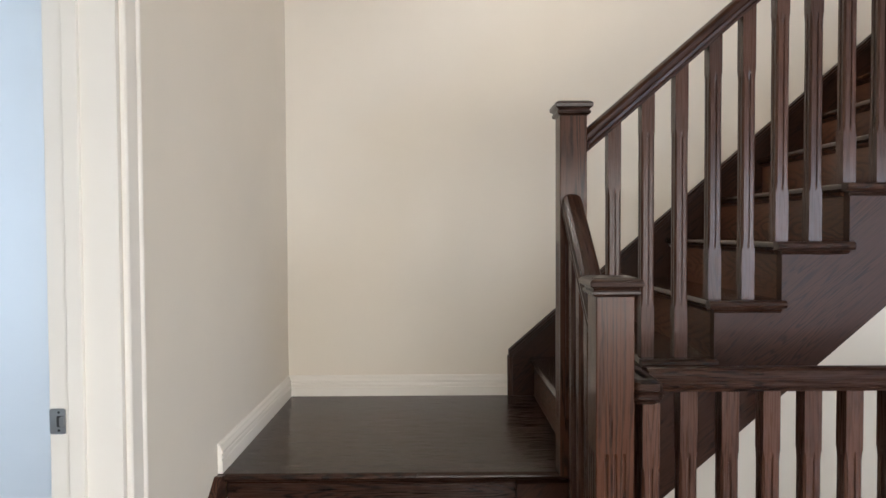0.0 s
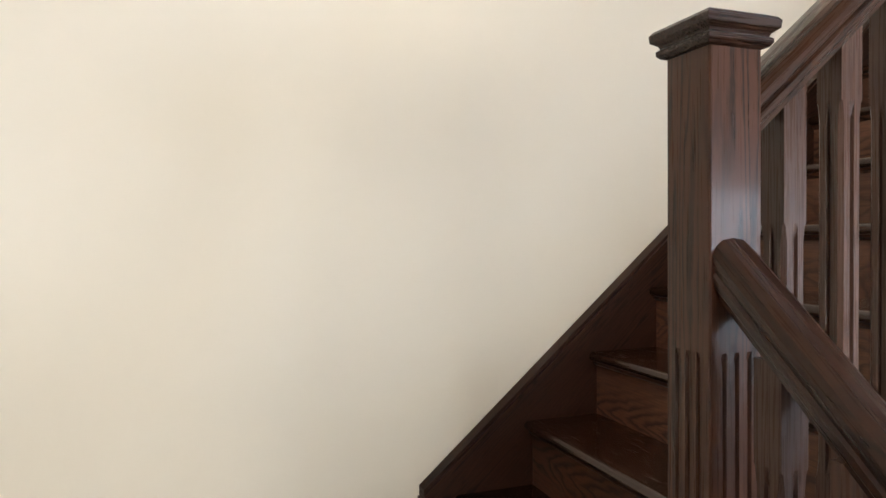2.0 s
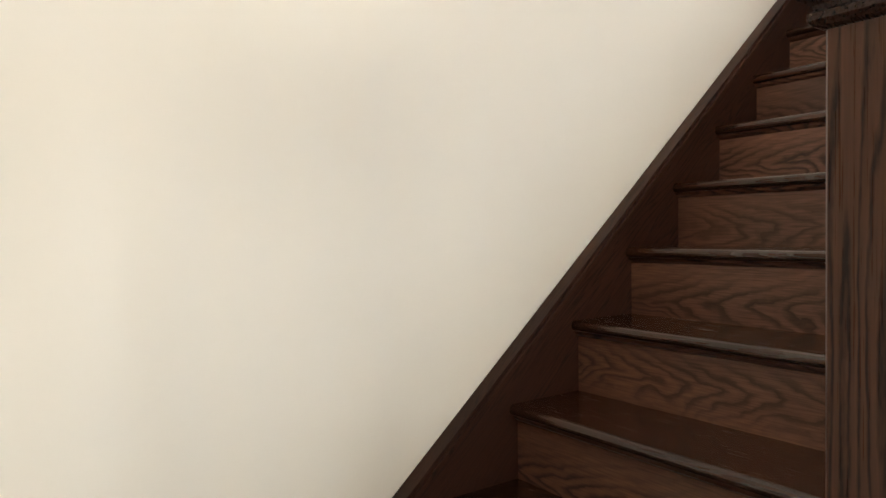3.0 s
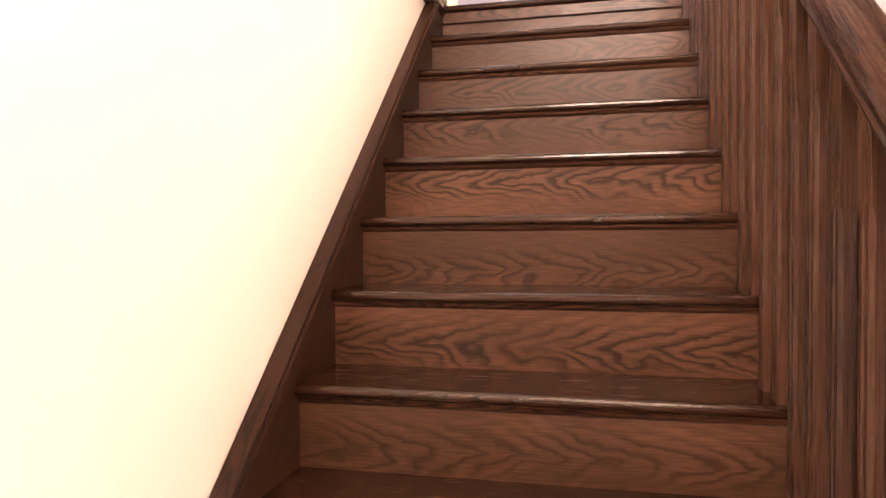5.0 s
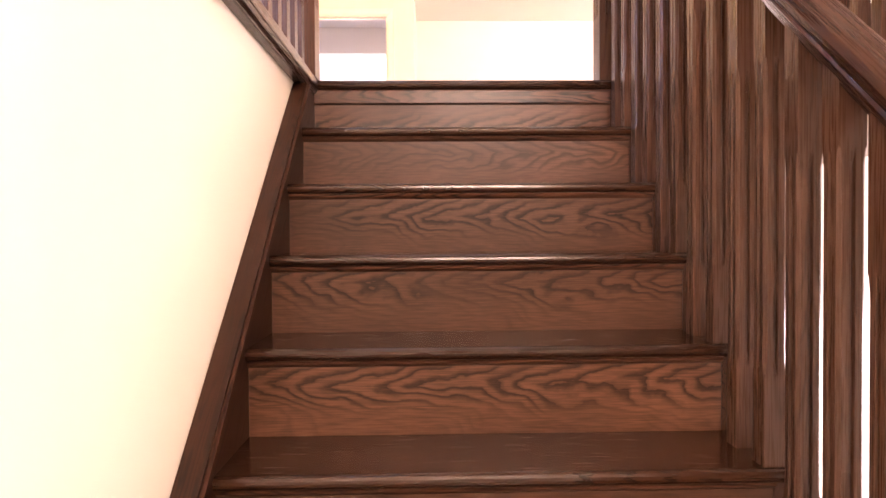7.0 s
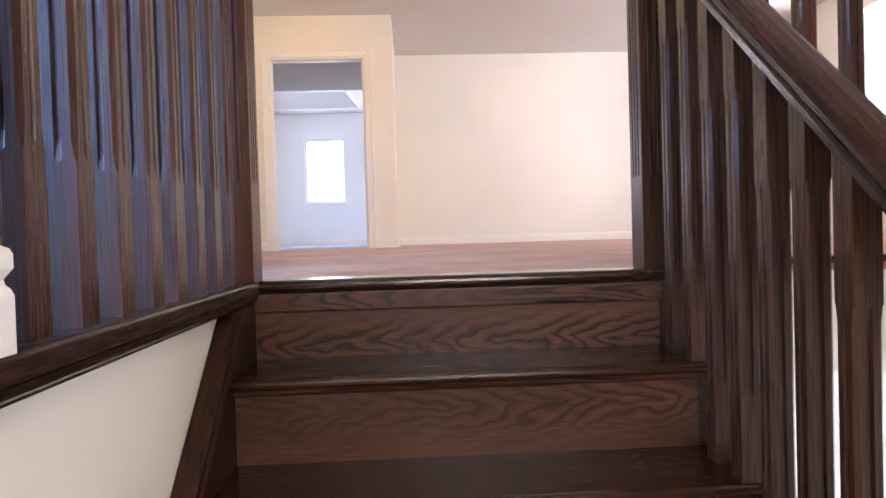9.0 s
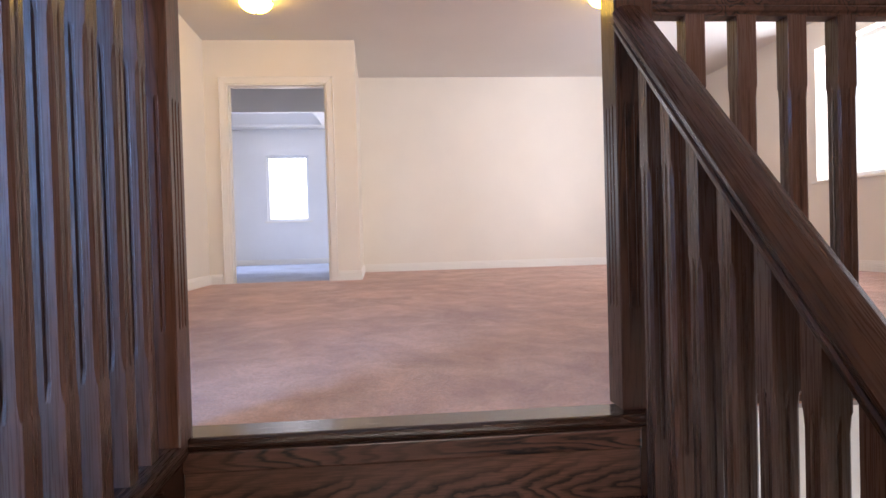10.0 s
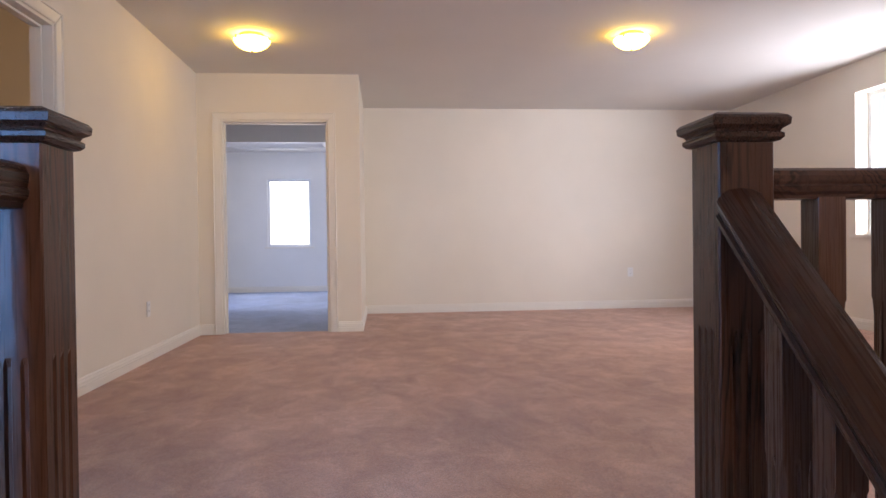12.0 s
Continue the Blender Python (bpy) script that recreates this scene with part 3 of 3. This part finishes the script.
cased_door("door_3", 1, 1.28, -1, 5.10, 5.97, UP, 4.545, 0.12, "white door frame in the loft wall")


def window_unit(name, axis, face, side, u0, u1, z0, z1, label, mullion=True, inset=0.07):
    th = tagged(new(name), label, "window", kind="structure")
    d = face - side * inset
    def bx(a0, a1, b0, b1, c0=-0.03, c1=0.03, bevel=0.003):
        lo, hi = sorted((d - side * c0, d - side * c1))
        return box(*((lo, hi, a0, a1) if axis == 0 else (a0, a1, lo, hi)), b0, b1, bevel)
    f = 0.045
    part("window_frame", bx(u0, u0 + f, z0, z1), VINYL, th)
    part("window_frame", bx(u1 - f, u1, z0, z1), VINYL, th)
    part("window_frame", bx(u0 + f, u1 - f, z0, z0 + f), VINYL, th)
    part("window_frame", bx(u0 + f, u1 - f, z1 - f, z1), VINYL, th)
    cells = [(u0 + f, u1 - f)]
    if mullion:
        m = (u0 + u1) / 2
        part("mullion", bx(m - 0.025, m + 0.025, z0 + f, z1 - f), VINYL, th)
        cells = [(u0 + f, m - 0.025), (m + 0.025, u1 - f)]
    for a, b in cells:
        p = part("pane", bx(a, b, z0 + f, z1 - f, -0.003, 0.003, 0), GLASS, th)
        p.visible_shadow = False
    lo, hi = sorted((face + side * 0.03, face - side * 0.04))
    s = part("window_sill", box(*((lo, hi, u0 - 0.05, u1 + 0.05) if axis == 0 else (u0 - 0.05, u1 + 0.05, lo, hi)), z0 - 0.028, z0 - 0.002, 0.004), TRIM, th)
    return th


window_unit("window_1", 1, -4.95, 1, 6.4, 8.12, 3.36, 4.70, "white framed window in the loft's outer wall, one real and one added", True, 0.165)
window_unit("window_2", 0, 14.46, -1, 0.803, 1.58, 3.286, 4.51, "small white framed bedroom window full of daylight", False)
# Unseen window, added as the opening for the lamp on the near carpet.
window_unit("added_window_11", 1, -4.95, 1, 3.5, 5.2, 3.36, 4.70, "white framed window in the loft's outer wall, one real and one added", False, 0.165)
# No window is known here; added so its lamp reaches the stairwell.
window_unit("added_window_3", 1, -4.95, 1, 0.3, 2.1, 3.36, 4.72, "added, unseen white framed window over the lower hall", True, 0.165)
# Invented window above the landing, added to let light onto risers and balusters.
window_unit("added_window_4", 0, WEST, 1, -1.4, -0.3, 3.0, 4.3, "added, unseen white framed window high above the landing")
# Two unseen lower hall windows, added as openings for the hall lamps.
window_unit("added_window_5", 1, -4.95, 1, -0.2, 2.2, -0.15, 1.6, "added, unseen white framed window of the lower hall", True, 0.165)
window_unit("added_window_10", 1, -4.95, 1, 2.5, 4.7, -0.15, 1.6, "added, unseen white framed window of the lower hall", True, 0.165)
window_unit("window_6", 0, -4.2, 1, -1.6, -0.2, -0.1, 1.4, "white framed window of the side room")
window_unit("window_8", 1, 1.28, -1, 0.0, 1.7, 2.8, 4.3, "white framed window in the upper hallway")
# Unseen north window, added for the blue lamp on the bedroom floor.
window_unit("added_window_9", 1, 2.6, -1, 11.6, 13.0, 3.2, 4.5, "added, unseen white framed bedroom north window")
# Side window out of view, added to brighten the bedroom.
window_unit("added_window_7", 1, -2.0, 1, 11.8, 13.4, 3.3, 4.55, "added, unseen white framed bedroom side window")

ground = slab(2, -2.6, -2.4, -600, 600, -600, 600)
structure("ground", ground, paint("dry_ground", (0.2, 0.2, 0.16), 0.9, 0.2, 0.3, 4), "open ground outside the house", "ground")


# ---- stairs ----
def nosed(x_front, x_back, y0, y1, top, thick=0.027):
    """A board across y whose front edge is rounded."""
    r = thick / 2
    pts = [(x_back, top), (x_back, top - thick)]
    for i in range(9):
        a = -math.pi / 2 - math.pi * i / 8
        pts.append((x_front + r + r * math.cos(a), top - r + r * math.sin(a)))
    return prism(pts, 1, y0, y1)


stairs = thing("staircase", "dark stained oak staircase with thirteen steps", "staircase", kind="")
OUT = -1.078
for k in range(1, 13):
    x = X1 + (k - 1) * RUN
    part("tread", nosed(x, x + RUN + 0.03, OUT + 0.002, -0.0285, k * RISE), WTREAD, stairs)
    # rounded return along the open end of the tread
    r = 0.0135
    outline = [(OUT + 0.002, k * RISE), (OUT + 0.002, k * RISE - 0.027)] + [(OUT - 0.022 - r * math.cos(a), k * RISE - r + r * math.sin(a)) for a in [-math.pi / 2 + math.pi * i / 6 for i in range(7)]]
    part("return_nosing", prism(outline, 0, x - 0.001, x + RUN + 0.028), WX, stairs)
    part("cove_moulding", prism([(OUT, k * RISE - 0.028), (OUT - 0.012, k * RISE - 0.028), (OUT - 0.009, k * RISE - 0.036), (OUT, k * RISE - 0.042)], 0, x + 0.02, x + RUN + 0.022), WX, stairs)
for k in range(1, 14):
    x = X1 + (k - 1) * RUN + 0.026
    mid_y, mid_z, half_w = (OUT + 0.005) / 2, (k - 0.5) * RISE - 0.014, -(OUT + 0.063) / 2
    board = part("riser", box(0, 0.018, -half_w, half_w, -RISE / 2 + 0.014, RISE / 2 - 0.014), WRISER, stairs)
    board.location = (x, mid_y, mid_z)
    part("scotia", prism([(x, k * RISE - 0.028), (x - 0.014, k * RISE - 0.028), (x - 0.010, k * RISE - 0.036), (x, k * RISE - 0.043)], 1, OUT + 0.034, -0.0285), WY, stairs)
# nosing of the loft floor, with a flat apron
part("tread", nosed(XTOP, XTOP + 0.108, OUT + 0.002, -0.012, UP + 0.004, 0.03), WTREAD, stairs)
part("apron", box(XTOP + 0.012, XTOP + 0.026, OUT + 0.034, -0.0285, UP - 0.075, UP - 0.028, 0.004), WY, stairs)
# outer cut string
line = lambda x, d: 0.19 + SLOPE * (x - X1) + d
cut = []
for k in range(1, 14):
    x = X1 + (k - 1) * RUN + 0.026
    cut += [(x, (k - 1) * RISE - 0.029 if k > 1 else -0.03), (x, k * RISE - 0.029)]
cut += [(XTOP + 0.069, UP - 0.03), (XTOP + 0.069, line(XTOP + 0.069, -0.53)), (0.30, line(0.30, -0.53)), (0.30, -0.03)]
part("string", prism(cut, 1, OUT, OUT + 0.033), WSLOPE, stairs, "diagonal grained dark oak side string")
# wall string with moulded top edge
LEDGE = 2.419
under = lambda d: X1 + (LEDGE - 0.19 - d) / SLOPE
sk = [(0.388, 0.001), (0.388, line(0.388, 0.080) + 0.015), (0.408, line(0.408, 0.114)), (under(0.114), LEDGE), (XTOP + 0.02, LEDGE), (XTOP + 0.02, UP - 0.32), (0.64, 0.001)]
part("wall_string", prism(sk, 1, -0.030, -0.001), WSLOPE, stairs, "reddish dark oak skirt along the wall")
for lo, hi, d in ((0.064, 0.072, 0.035), (0.077, 0.086, 0.042), (0.090, 0.103, 0.052), (0.105, 0.117, 0.045)):
    m = [(0.383, line(0.383, lo)), (0.383, line(0.383, hi)), (under(hi), LEDGE), (under(lo), LEDGE)]
    part("moulding", prism(m, 1, -d, -0.0012), WSLOPE, stairs)
part("end_block", box(0.377, 0.402, -0.036, -0.0014, 0.001, 0.195, 0.003), WZ, stairs)
structure("soffit", prism([(0.52, line(0.52, -0.50)), (XTOP + 0.06, line(XTOP + 0.06, -0.50)), (XTOP + 0.06, line(XTOP + 0.06, -0.47)), (0.52, line(0.52, -0.47))], 1, OUT + 0.034, -0.001), WHITEP, "white plaster underside of the stair flight", "ceiling")

landing = thing("landing", "polished dark wood stair landing with rounded edge", "landing")
def nosed_y(y_front, y_back, x0, x1, top, thick=0.027):
    r = thick / 2
    pts = [(y_back, top), (y_back, top - thick)]
    for i in range(9):
        a = -math.pi / 2 - math.pi * i / 8
        pts.append((y_front + r + r * math.cos(a), top - r + r * math.sin(a)))
    return prism(pts, 0, x0, x1)
WLAND = wood("polished_landing_oak", 0, 0.42, 0.24, 16.0, 2.0, 0.7, 0.15)
part("landing_floor", box(WEST, 0.505, -0.98, 0, -0.03, 0), WLAND, landing)
part("edge_nosing", nosed_y(-1.062, -0.981, WEST, 0.50, 0.001), WX, landing)
part("scotia", prism([(-1.036, -0.027), (-1.048, -0.027), (-1.045, -0.034), (-1.036, -0.042)], 0, WEST + 0.03, 0.45), WX, landing)
part("fascia", box(0.47, 0.50, -1.03, -0.001, -0.9, -0.031), WY, landing)

steps = thing("landing_steps", "three dark oak steps up to the landing", "steps")
for k in range(3):
    y = -1.062 - k * RUN
    part("riser", box(WEST + 0.026, 0.45, y + 0.026, y + 0.042, -(k + 1) * RISE, -k * RISE - 0.028), WX, steps)
    if k:
        part("tread", nosed_y(y, y + RUN + 0.026, WEST + 0.026, 0.455, -k * RISE), WX, steps)
part("wall_string", prism([(-1.05, -0.002), (-1.05, -0.19), (-1.64, LOW), (-1.74, LOW), (-1.74, LOW + 0.10), (-1.09, 0.005)], 0, WEST + 0.001, WEST + 0.025), WY, steps)
part("string", prism([(-1.03, -0.05), (-1.03, LOW), (-1.62, LOW), (-1.62, LOW + 0.02)], 0, 0.456, 0.485), WY, steps)


# ---- balustrades ----
def ring(half, chamfer, groove, gw, z, cx=0.0, cy=0.0, flutes=1):
    """A square cross-section with chamfered corners and grooves down each side."""
    side = [(-half + chamfer, -half)]
    for f in range(flutes):
        c = (f - (flutes - 1) / 2) * gw * 2.1
        side += [(c - gw / 2, -half), (c - gw / 4, -half + groove), (c + gw / 4, -half + groove), (c + gw / 2, -half)]
    side.append((half - chamfer, -half))
    out = []
    for q in range(4):
        co, si = round(math.cos(q * math.pi / 2)), round(math.sin(q * math.pi / 2))
        out += [(cx + u * co - v * si, cy + u * si + v * co, z) for u, v in side]
    return out


def baluster_mesh(h, foot, head, half=0.0215):
    a, b = foot, h - head
    s = [(0, 0.0006, 0), (a, 0.0006, 0), (a + 0.004, 0.003, 0.0005), (a + 0.028, 0.006, 0.0045), (b - 0.028, 0.006, 0.0045), (b - 0.004, 0.003, 0.0005), (b, 0.0006, 0), (h, 0.0006, 0)]
    return loft([ring(half, c, g, 0.009, z) for z, c, g in s])


def add_baluster(parent, x, y, z, h, foot=0.17, head=0.13, half=0.0215):
    ob = part("baluster", baluster_mesh(h, foot, head, half), WZ, parent)
    ob.location = (x, y, z)
    return ob


CAP = [(0.047, 0.0), (0.053, 0.002), (0.0575, 0.007), (0.0575, 0.013), (0.053, 0.016), (0.055, 0.020), (0.064, 0.026), (0.065, 0.036), (0.061, 0.041), (0.050, 0.046), (0.0, 0.05)]


def newel(parent, x, y, z0, cap_z, f0, f1, half=0.0465):
    h = cap_z - z0
    a, b = f0 - z0, f1 - z0
    s = [(0, 0), (a, 0), (a + 0.012, 0.0045), (b - 0.012, 0.0045), (b, 0), (h, 0)]
    post = part("newel", loft([ring(half, 0.0025, g, 0.010, z, 0, 0, 3) for z, g in s]), WPOST, parent)
    post.location = (x, y, z0)
    k = half / 0.0465
    cap = loft([[(sx * w * k, sy * w * k, h + 0.0008 + z) for sx, sy in ((-1, -1), (1, -1), (1, 1), (-1, 1))] for w, z in CAP[:-1]])
    part("newel_cap", cap, WX, post, "moulded square oak cap")
    return post


RAIL = [(-0.022, -0.03), (0.022, -0.03), (0.024, -0.022), (0.030, -0.016), (0.032, -0.006), (0.029, -0.002), (0.031, 0.004), (0.032, 0.014), (0.027, 0.024), (0.016, 0.030), (0.0, 0.032), (-0.016, 0.030), (-0.027, 0.024), (-0.032, 0.014), (-0.031, 0.004), (-0.029, -0.002), (-0.032, -0.006), (-0.030, -0.016), (-0.024, -0.022)]


def handrail(parent, a, b, mat=None, wide=1.0, tall=1.0):
    """A moulded rail whose top runs from a to b; the ends are cut plumb."""
    a, b = Vector(a), Vector(b)
    d = b - a
    flat = Vector((d.x, d.y, 0)).normalized()
    side = Vector((-flat.y, flat.x, 0))
    slope = d.z / math.hypot(d.x, d.y)
    n = math.sqrt(1 + slope * slope)
    length = d.length
    bm = bmesh.new()
    rows = []
    for end in (0, 1):
        row = []
        for u, v in RAIL:
            vv = (v - 0.032) * tall
            # local axes: x along the rail, y across, z square to it; plumb ends
            row.append(bm.verts.new((end * length + vv * (slope / n) * (1.0), u * wide, vv)))
        rows.append(row)
    k = len(RAIL)
    for i in range(k):
        bm.faces.new((rows[0][i], rows[0][(i + 1) % k], rows[1][(i + 1) % k], rows[1][i]))
    bm.faces.new(rows[0]); bm.faces.new(rows[1][::-1])
    ob = part("handrail", bm, mat or WX, parent, smooth=False)
    xa = d.normalized()
    za = xa.cross(side)
    m = Matrix((( xa.x, side.x, za.x, a.x), (xa.y, side.y, za.y, a.y), (xa.z, side.z, za.z, a.z), (0, 0, 0, 1)))
    ob.matrix_world = m
    return ob


WR = wood("warm_handrail_oak", 0, 0.55, 0.26, 10.0, 1.0, 0.55, 0.0, 0.06, spec=0.14, pore=0.3)
WRY = wood("warm_short_rail_oak", 0, 0.5, 0.28, 12.0, 1.6, 0.7, 0.0, 0.2, pore=0.4)
along = lambda x: (x - 0.5) / 2.7
rail_y = lambda x: -1.043 - 0.010 * along(x)
post_y = lambda x: -1.030 - 0.020 * along(x)
flight = thing("stair_balustrade", "dark oak balustrade with fluted square balusters beside the flight", "balustrade")
NX, NY = 0.484, -1.045
newel(flight, NX, NY, 0.0, 1.170, 0.18, 0.765, 0.0435)
TNX, TNY = 3.215, -1.062
newel(flight, TNX, TNY, UP + 0.004, 3.486, UP + 0.24, UP + 0.72)
railtop = lambda x: 1.128 + SLOPE * (x - 0.524)
handrail(flight, (NX + 0.042, rail_y(NX), railtop(NX + 0.042)), (TNX - 0.047, rail_y(TNX), railtop(TNX - 0.047)), WR, 1.25, 0.98)
for k in range(1, 13):
    for j, off in enumerate((0.036, 0.036 + RUN / 2)):
        x = X1 + (k - 1) * RUN + off
        if x > NX + 0.08:
            add_baluster(flight, x, post_y(x), k * RISE, railtop(x) - 0.057 - k * RISE, 0.165, 0.13 + (0.0 if j == 0 else 0.09))

low_bal = thing("landing_balustrade", "dark oak balustrade beside the landing steps", "balustrade")
LNX, LNY = 0.473, -1.60
newel(low_bal, LNX, LNY, LOW, 0.64, LOW + 0.26, LOW + 0.83)
handrail(low_bal, (0.479, LNY + 0.047, 0.51), (0.479, NY - 0.044, 0.918), WRY, 1.05)
for i in range(4):
    y = LNY + 0.11 + i * 0.108
    k = max(0, math.ceil((-1.062 - y) / RUN))
    zb = -k * RISE
    top = 0.50 + (0.40 / (NY - LNY - 0.094)) * (y - LNY - 0.047) - 0.066
    add_baluster(low_bal, 0.479, y, zb, top - zb, 0.17, 0.13)

guard_low = thing("lower_guard", "dark oak guard rail over the lower stairwell", "guard rail")
GY, GTOP = -1.475, 0.435
handrail(guard_low, (0.60, GY, GTOP), (5.19, GY, GTOP), WX)
def rounded_plan(x0, x1, y0, y1, r, z):
    pts = []
    for cx, cy, a0 in ((x1 - r, y1 - r, 0), (x0 + r, y1 - r, 90), (x0 + r, y0 + r, 180), (x1 - r, y0 + r, 270)):
        pts += [(cx + r * math.cos(radians(a0 + 15 * i)), cy + r * math.sin(radians(a0 + 15 * i)), z) for i in range(7)]
    return pts
turn = loft([rounded_plan(0.52 - o, 0.598 + o, -1.632 - o, GY + 0.03, 0.02, GTOP + z) for z, o in
             ((-0.062, -0.01), (-0.054, -0.008), (-0.048, 0.0), (-0.038, 0.001), (-0.034, -0.003), (-0.028, 0.0), (-0.018, 0.001), (-0.008, -0.004), (-0.002, -0.013), (0.0, -0.026))])
part("rail_turn", turn, WX, guard_low, "rounded corner piece of the guard rail")
part("shoe_rail", box(0.53, 5.19, GY - 0.045, GY + 0.045, LOW, LOW + 0.03, 0.004), WX, guard_low)
add_baluster(guard_low, 0.57, -1.595, LOW, GTOP - 0.06 - LOW, 0.2, 0.16)
x = 0.597
while x < 5.1:
    add_baluster(guard_low, x, GY, LOW + 0.03, GTOP - 0.062 - LOW - 0.03, 0.2, 0.16, 0.023)
    x += 0.110

guard_left = thing("loft_guard", "dark oak guard rail with fluted balusters on a ledge", "guard rail")
LX, LY = 3.108, 0.0
newel(guard_left, LX, LY, UP + 0.004, 3.468, UP + 0.24, UP + 0.72)
handrail(guard_left, (2.081, LY, 3.445), (LX - 0.047, LY, 3.445), WX)
part("shoe_rail", box(2.081, LX + 0.05, -0.045, T + 0.004, 2.442, UP + 0.003, 0.006), WX, guard_left)
part("ledge_trim", box(2.081, LX + 0.04, -0.030, -0.0015, 2.420, 2.441, 0.004), WX, guard_left)
part("ledge_moulding", prism([(-0.030, 2.441), (-0.042, 2.441), (-0.038, 2.430), (-0.030, 2.424)], 0, 2.081, LX + 0.04), WX, guard_left)
part("half_newel", box(2.081, 2.115, -0.04, 0.04, UP + 0.003, 3.38, 0.003), WZ, guard_left)
for i in range(8):
    add_baluster(guard_left, 2.205 + i * 0.1115, LY, UP + 0.003, 0.93, 0.2, 0.17, 0.022)
blk = loft([rounded_plan(2.070 - o, 2.104 + o, -0.056 - o, -0.041, 0.006, z) for z, o in
            ((2.475, 0.0), (2.528, 0.0), (2.534, -0.002), (2.538, -0.005), (2.543, -0.006), (2.548, -0.003), (2.553, 0.0), (2.566, 0.0), (2.571, -0.002), (2.574, -0.007))])
part("end_bracket", blk, TRIM, guard_left, "cream painted carved bracket at the wall")

guard_right = thing("loft_well_guard", "dark oak guard rail round the stairwell at loft level", "guard rail")
GX = TNX
handrail(guard_right, (GX, TNY - 0.047, 3.45), (GX, WELL - 0.04, 3.45), WY, 1.0, 0.85)
CX, CY = GX, WELL - 0.09
newel(guard_right, CX, CY, UP, 3.486, UP + 0.24, UP + 0.72)
handrail(guard_right, (WEST + 0.001, CY, 3.45), (CX - 0.047, CY, 3.45), WX, 1.0, 0.85)
part("shoe_rail", box(XTOP + 0.05, GX + 0.05, CY + 0.047, TNY - 0.047, UP + 0.001, UP + 0.02, 0.003), WY, guard_right)
part("shoe_rail", box(WEST + 0.001, CX - 0.047, CY - 0.05, CY + 0.05, UP + 0.001, UP + 0.02, 0.003), WX, guard_right)
part("edge_nosing", box(WEST + 0.001, XTOP + 0.04, WELL - 0.04, WELL + 0.025, UP - 0.028, UP + 0.0008, 0.006), WX, guard_right)
for i in range(4):
    add_baluster(guard_right, GX, -1.222 - i * 0.128, UP + 0.02, 3.45 - 0.05 - UP - 0.02, 0.2, 0.17, 0.024)
x = CX - 0.16
while x > WEST + 0.1:
    add_baluster(guard_right, x, CY, UP + 0.02, 3.45 - 0.05 - UP - 0.02, 0.2, 0.17, 0.024)
    x -= 0.115


# ---- ceiling lamps ----
def ceiling_lamp(x, y):
    th = tagged(new("ceiling_lamp"), "lit flush ceiling lamp with a frosted glass bowl", "ceiling lamp", "loft ceiling lamps")
    th.location = (x, y, CEIL)
    def lathe(profile, n=40):
        bm = bmesh.new()
        loft([[(r * math.cos(2 * math.pi * i / n), r * math.sin(2 * math.pi * i / n), z) for i in range(n)] for r, z in profile], bm)
        return bm
    part("canopy", lathe([(0.085, -0.0005), (0.095, -0.006), (0.095, -0.020), (0.070, -0.030), (0.030, -0.034)]), BRASS, th, "brass ceiling plate", True)
    part("bowl", lathe([(0.030, -0.0345), (0.132, -0.036), (0.141, -0.040), (0.143, -0.046), (0.134, -0.066), (0.112, -0.090), (0.078, -0.110), (0.04, -0.122), (0.012, -0.125)]), BOWL, th, "glowing frosted glass bowl", True)
    for a in (15, 135, 255):
        clip = box(0.138, 0.149, -0.007, 0.007, -0.054, -0.030, 0.002)
        bmesh.ops.rotate(clip, verts=clip.verts, cent=(0, 0, 0), matrix=Matrix.Rotation(radians(a), 3, "Z"))
        part("clip", clip, BRASS, th, "small brass clip on the rim")
    part("finial", lathe([(0.006, -0.1255), (0.009, -0.128), (0.010, -0.133), (0.006, -0.136), (0.002, -0.140)], 20), BRASS, th, "small brass finial", True)
    return th


ceiling_lamp(7.55, 0.52)
ceiling_lamp(7.37, -2.49)

# ---- small things ----
def wall_outlet(x, y, z, turn, label):
    """A cover plate with two sockets, screwed to a wall; unturned it faces -x."""
    th = tagged(new("wall_outlet"), label, "outlet", "loft outlets")
    th.location, th.rotation_euler = (x, y, z), (0, 0, radians(turn))
    cover = part("cover_plate", box(-0.007, -0.0015, -0.036, 0.036, 0.0, 0.115, 0.002), PLASTIC, th)
    for dz in (0.030, 0.075):
        part("socket", box(-0.0095, -0.0075, -0.017, 0.017, dz - 0.004, dz + 0.026, 0.0008), PLASTIC, cover)
        for dy in (-0.006, 0.006):
            part("slot", box(-0.0105, -0.0097, dy - 0.001, dy + 0.001, dz + 0.008, dz + 0.018), DARK, cover)
    part("screw", box(-0.0085, -0.0072, -0.003, 0.003, 0.0575 - 0.003, 0.0575 + 0.003, 0.0005), PLASTIC, cover)
    return th


wall_outlet(10.4, -3.609, UP + 0.40, 0, "small white power outlet on the far loft wall")
wall_outlet(7.36, 1.28, UP + 0.33, 90, "small white power outlet near the bedroom doorway")
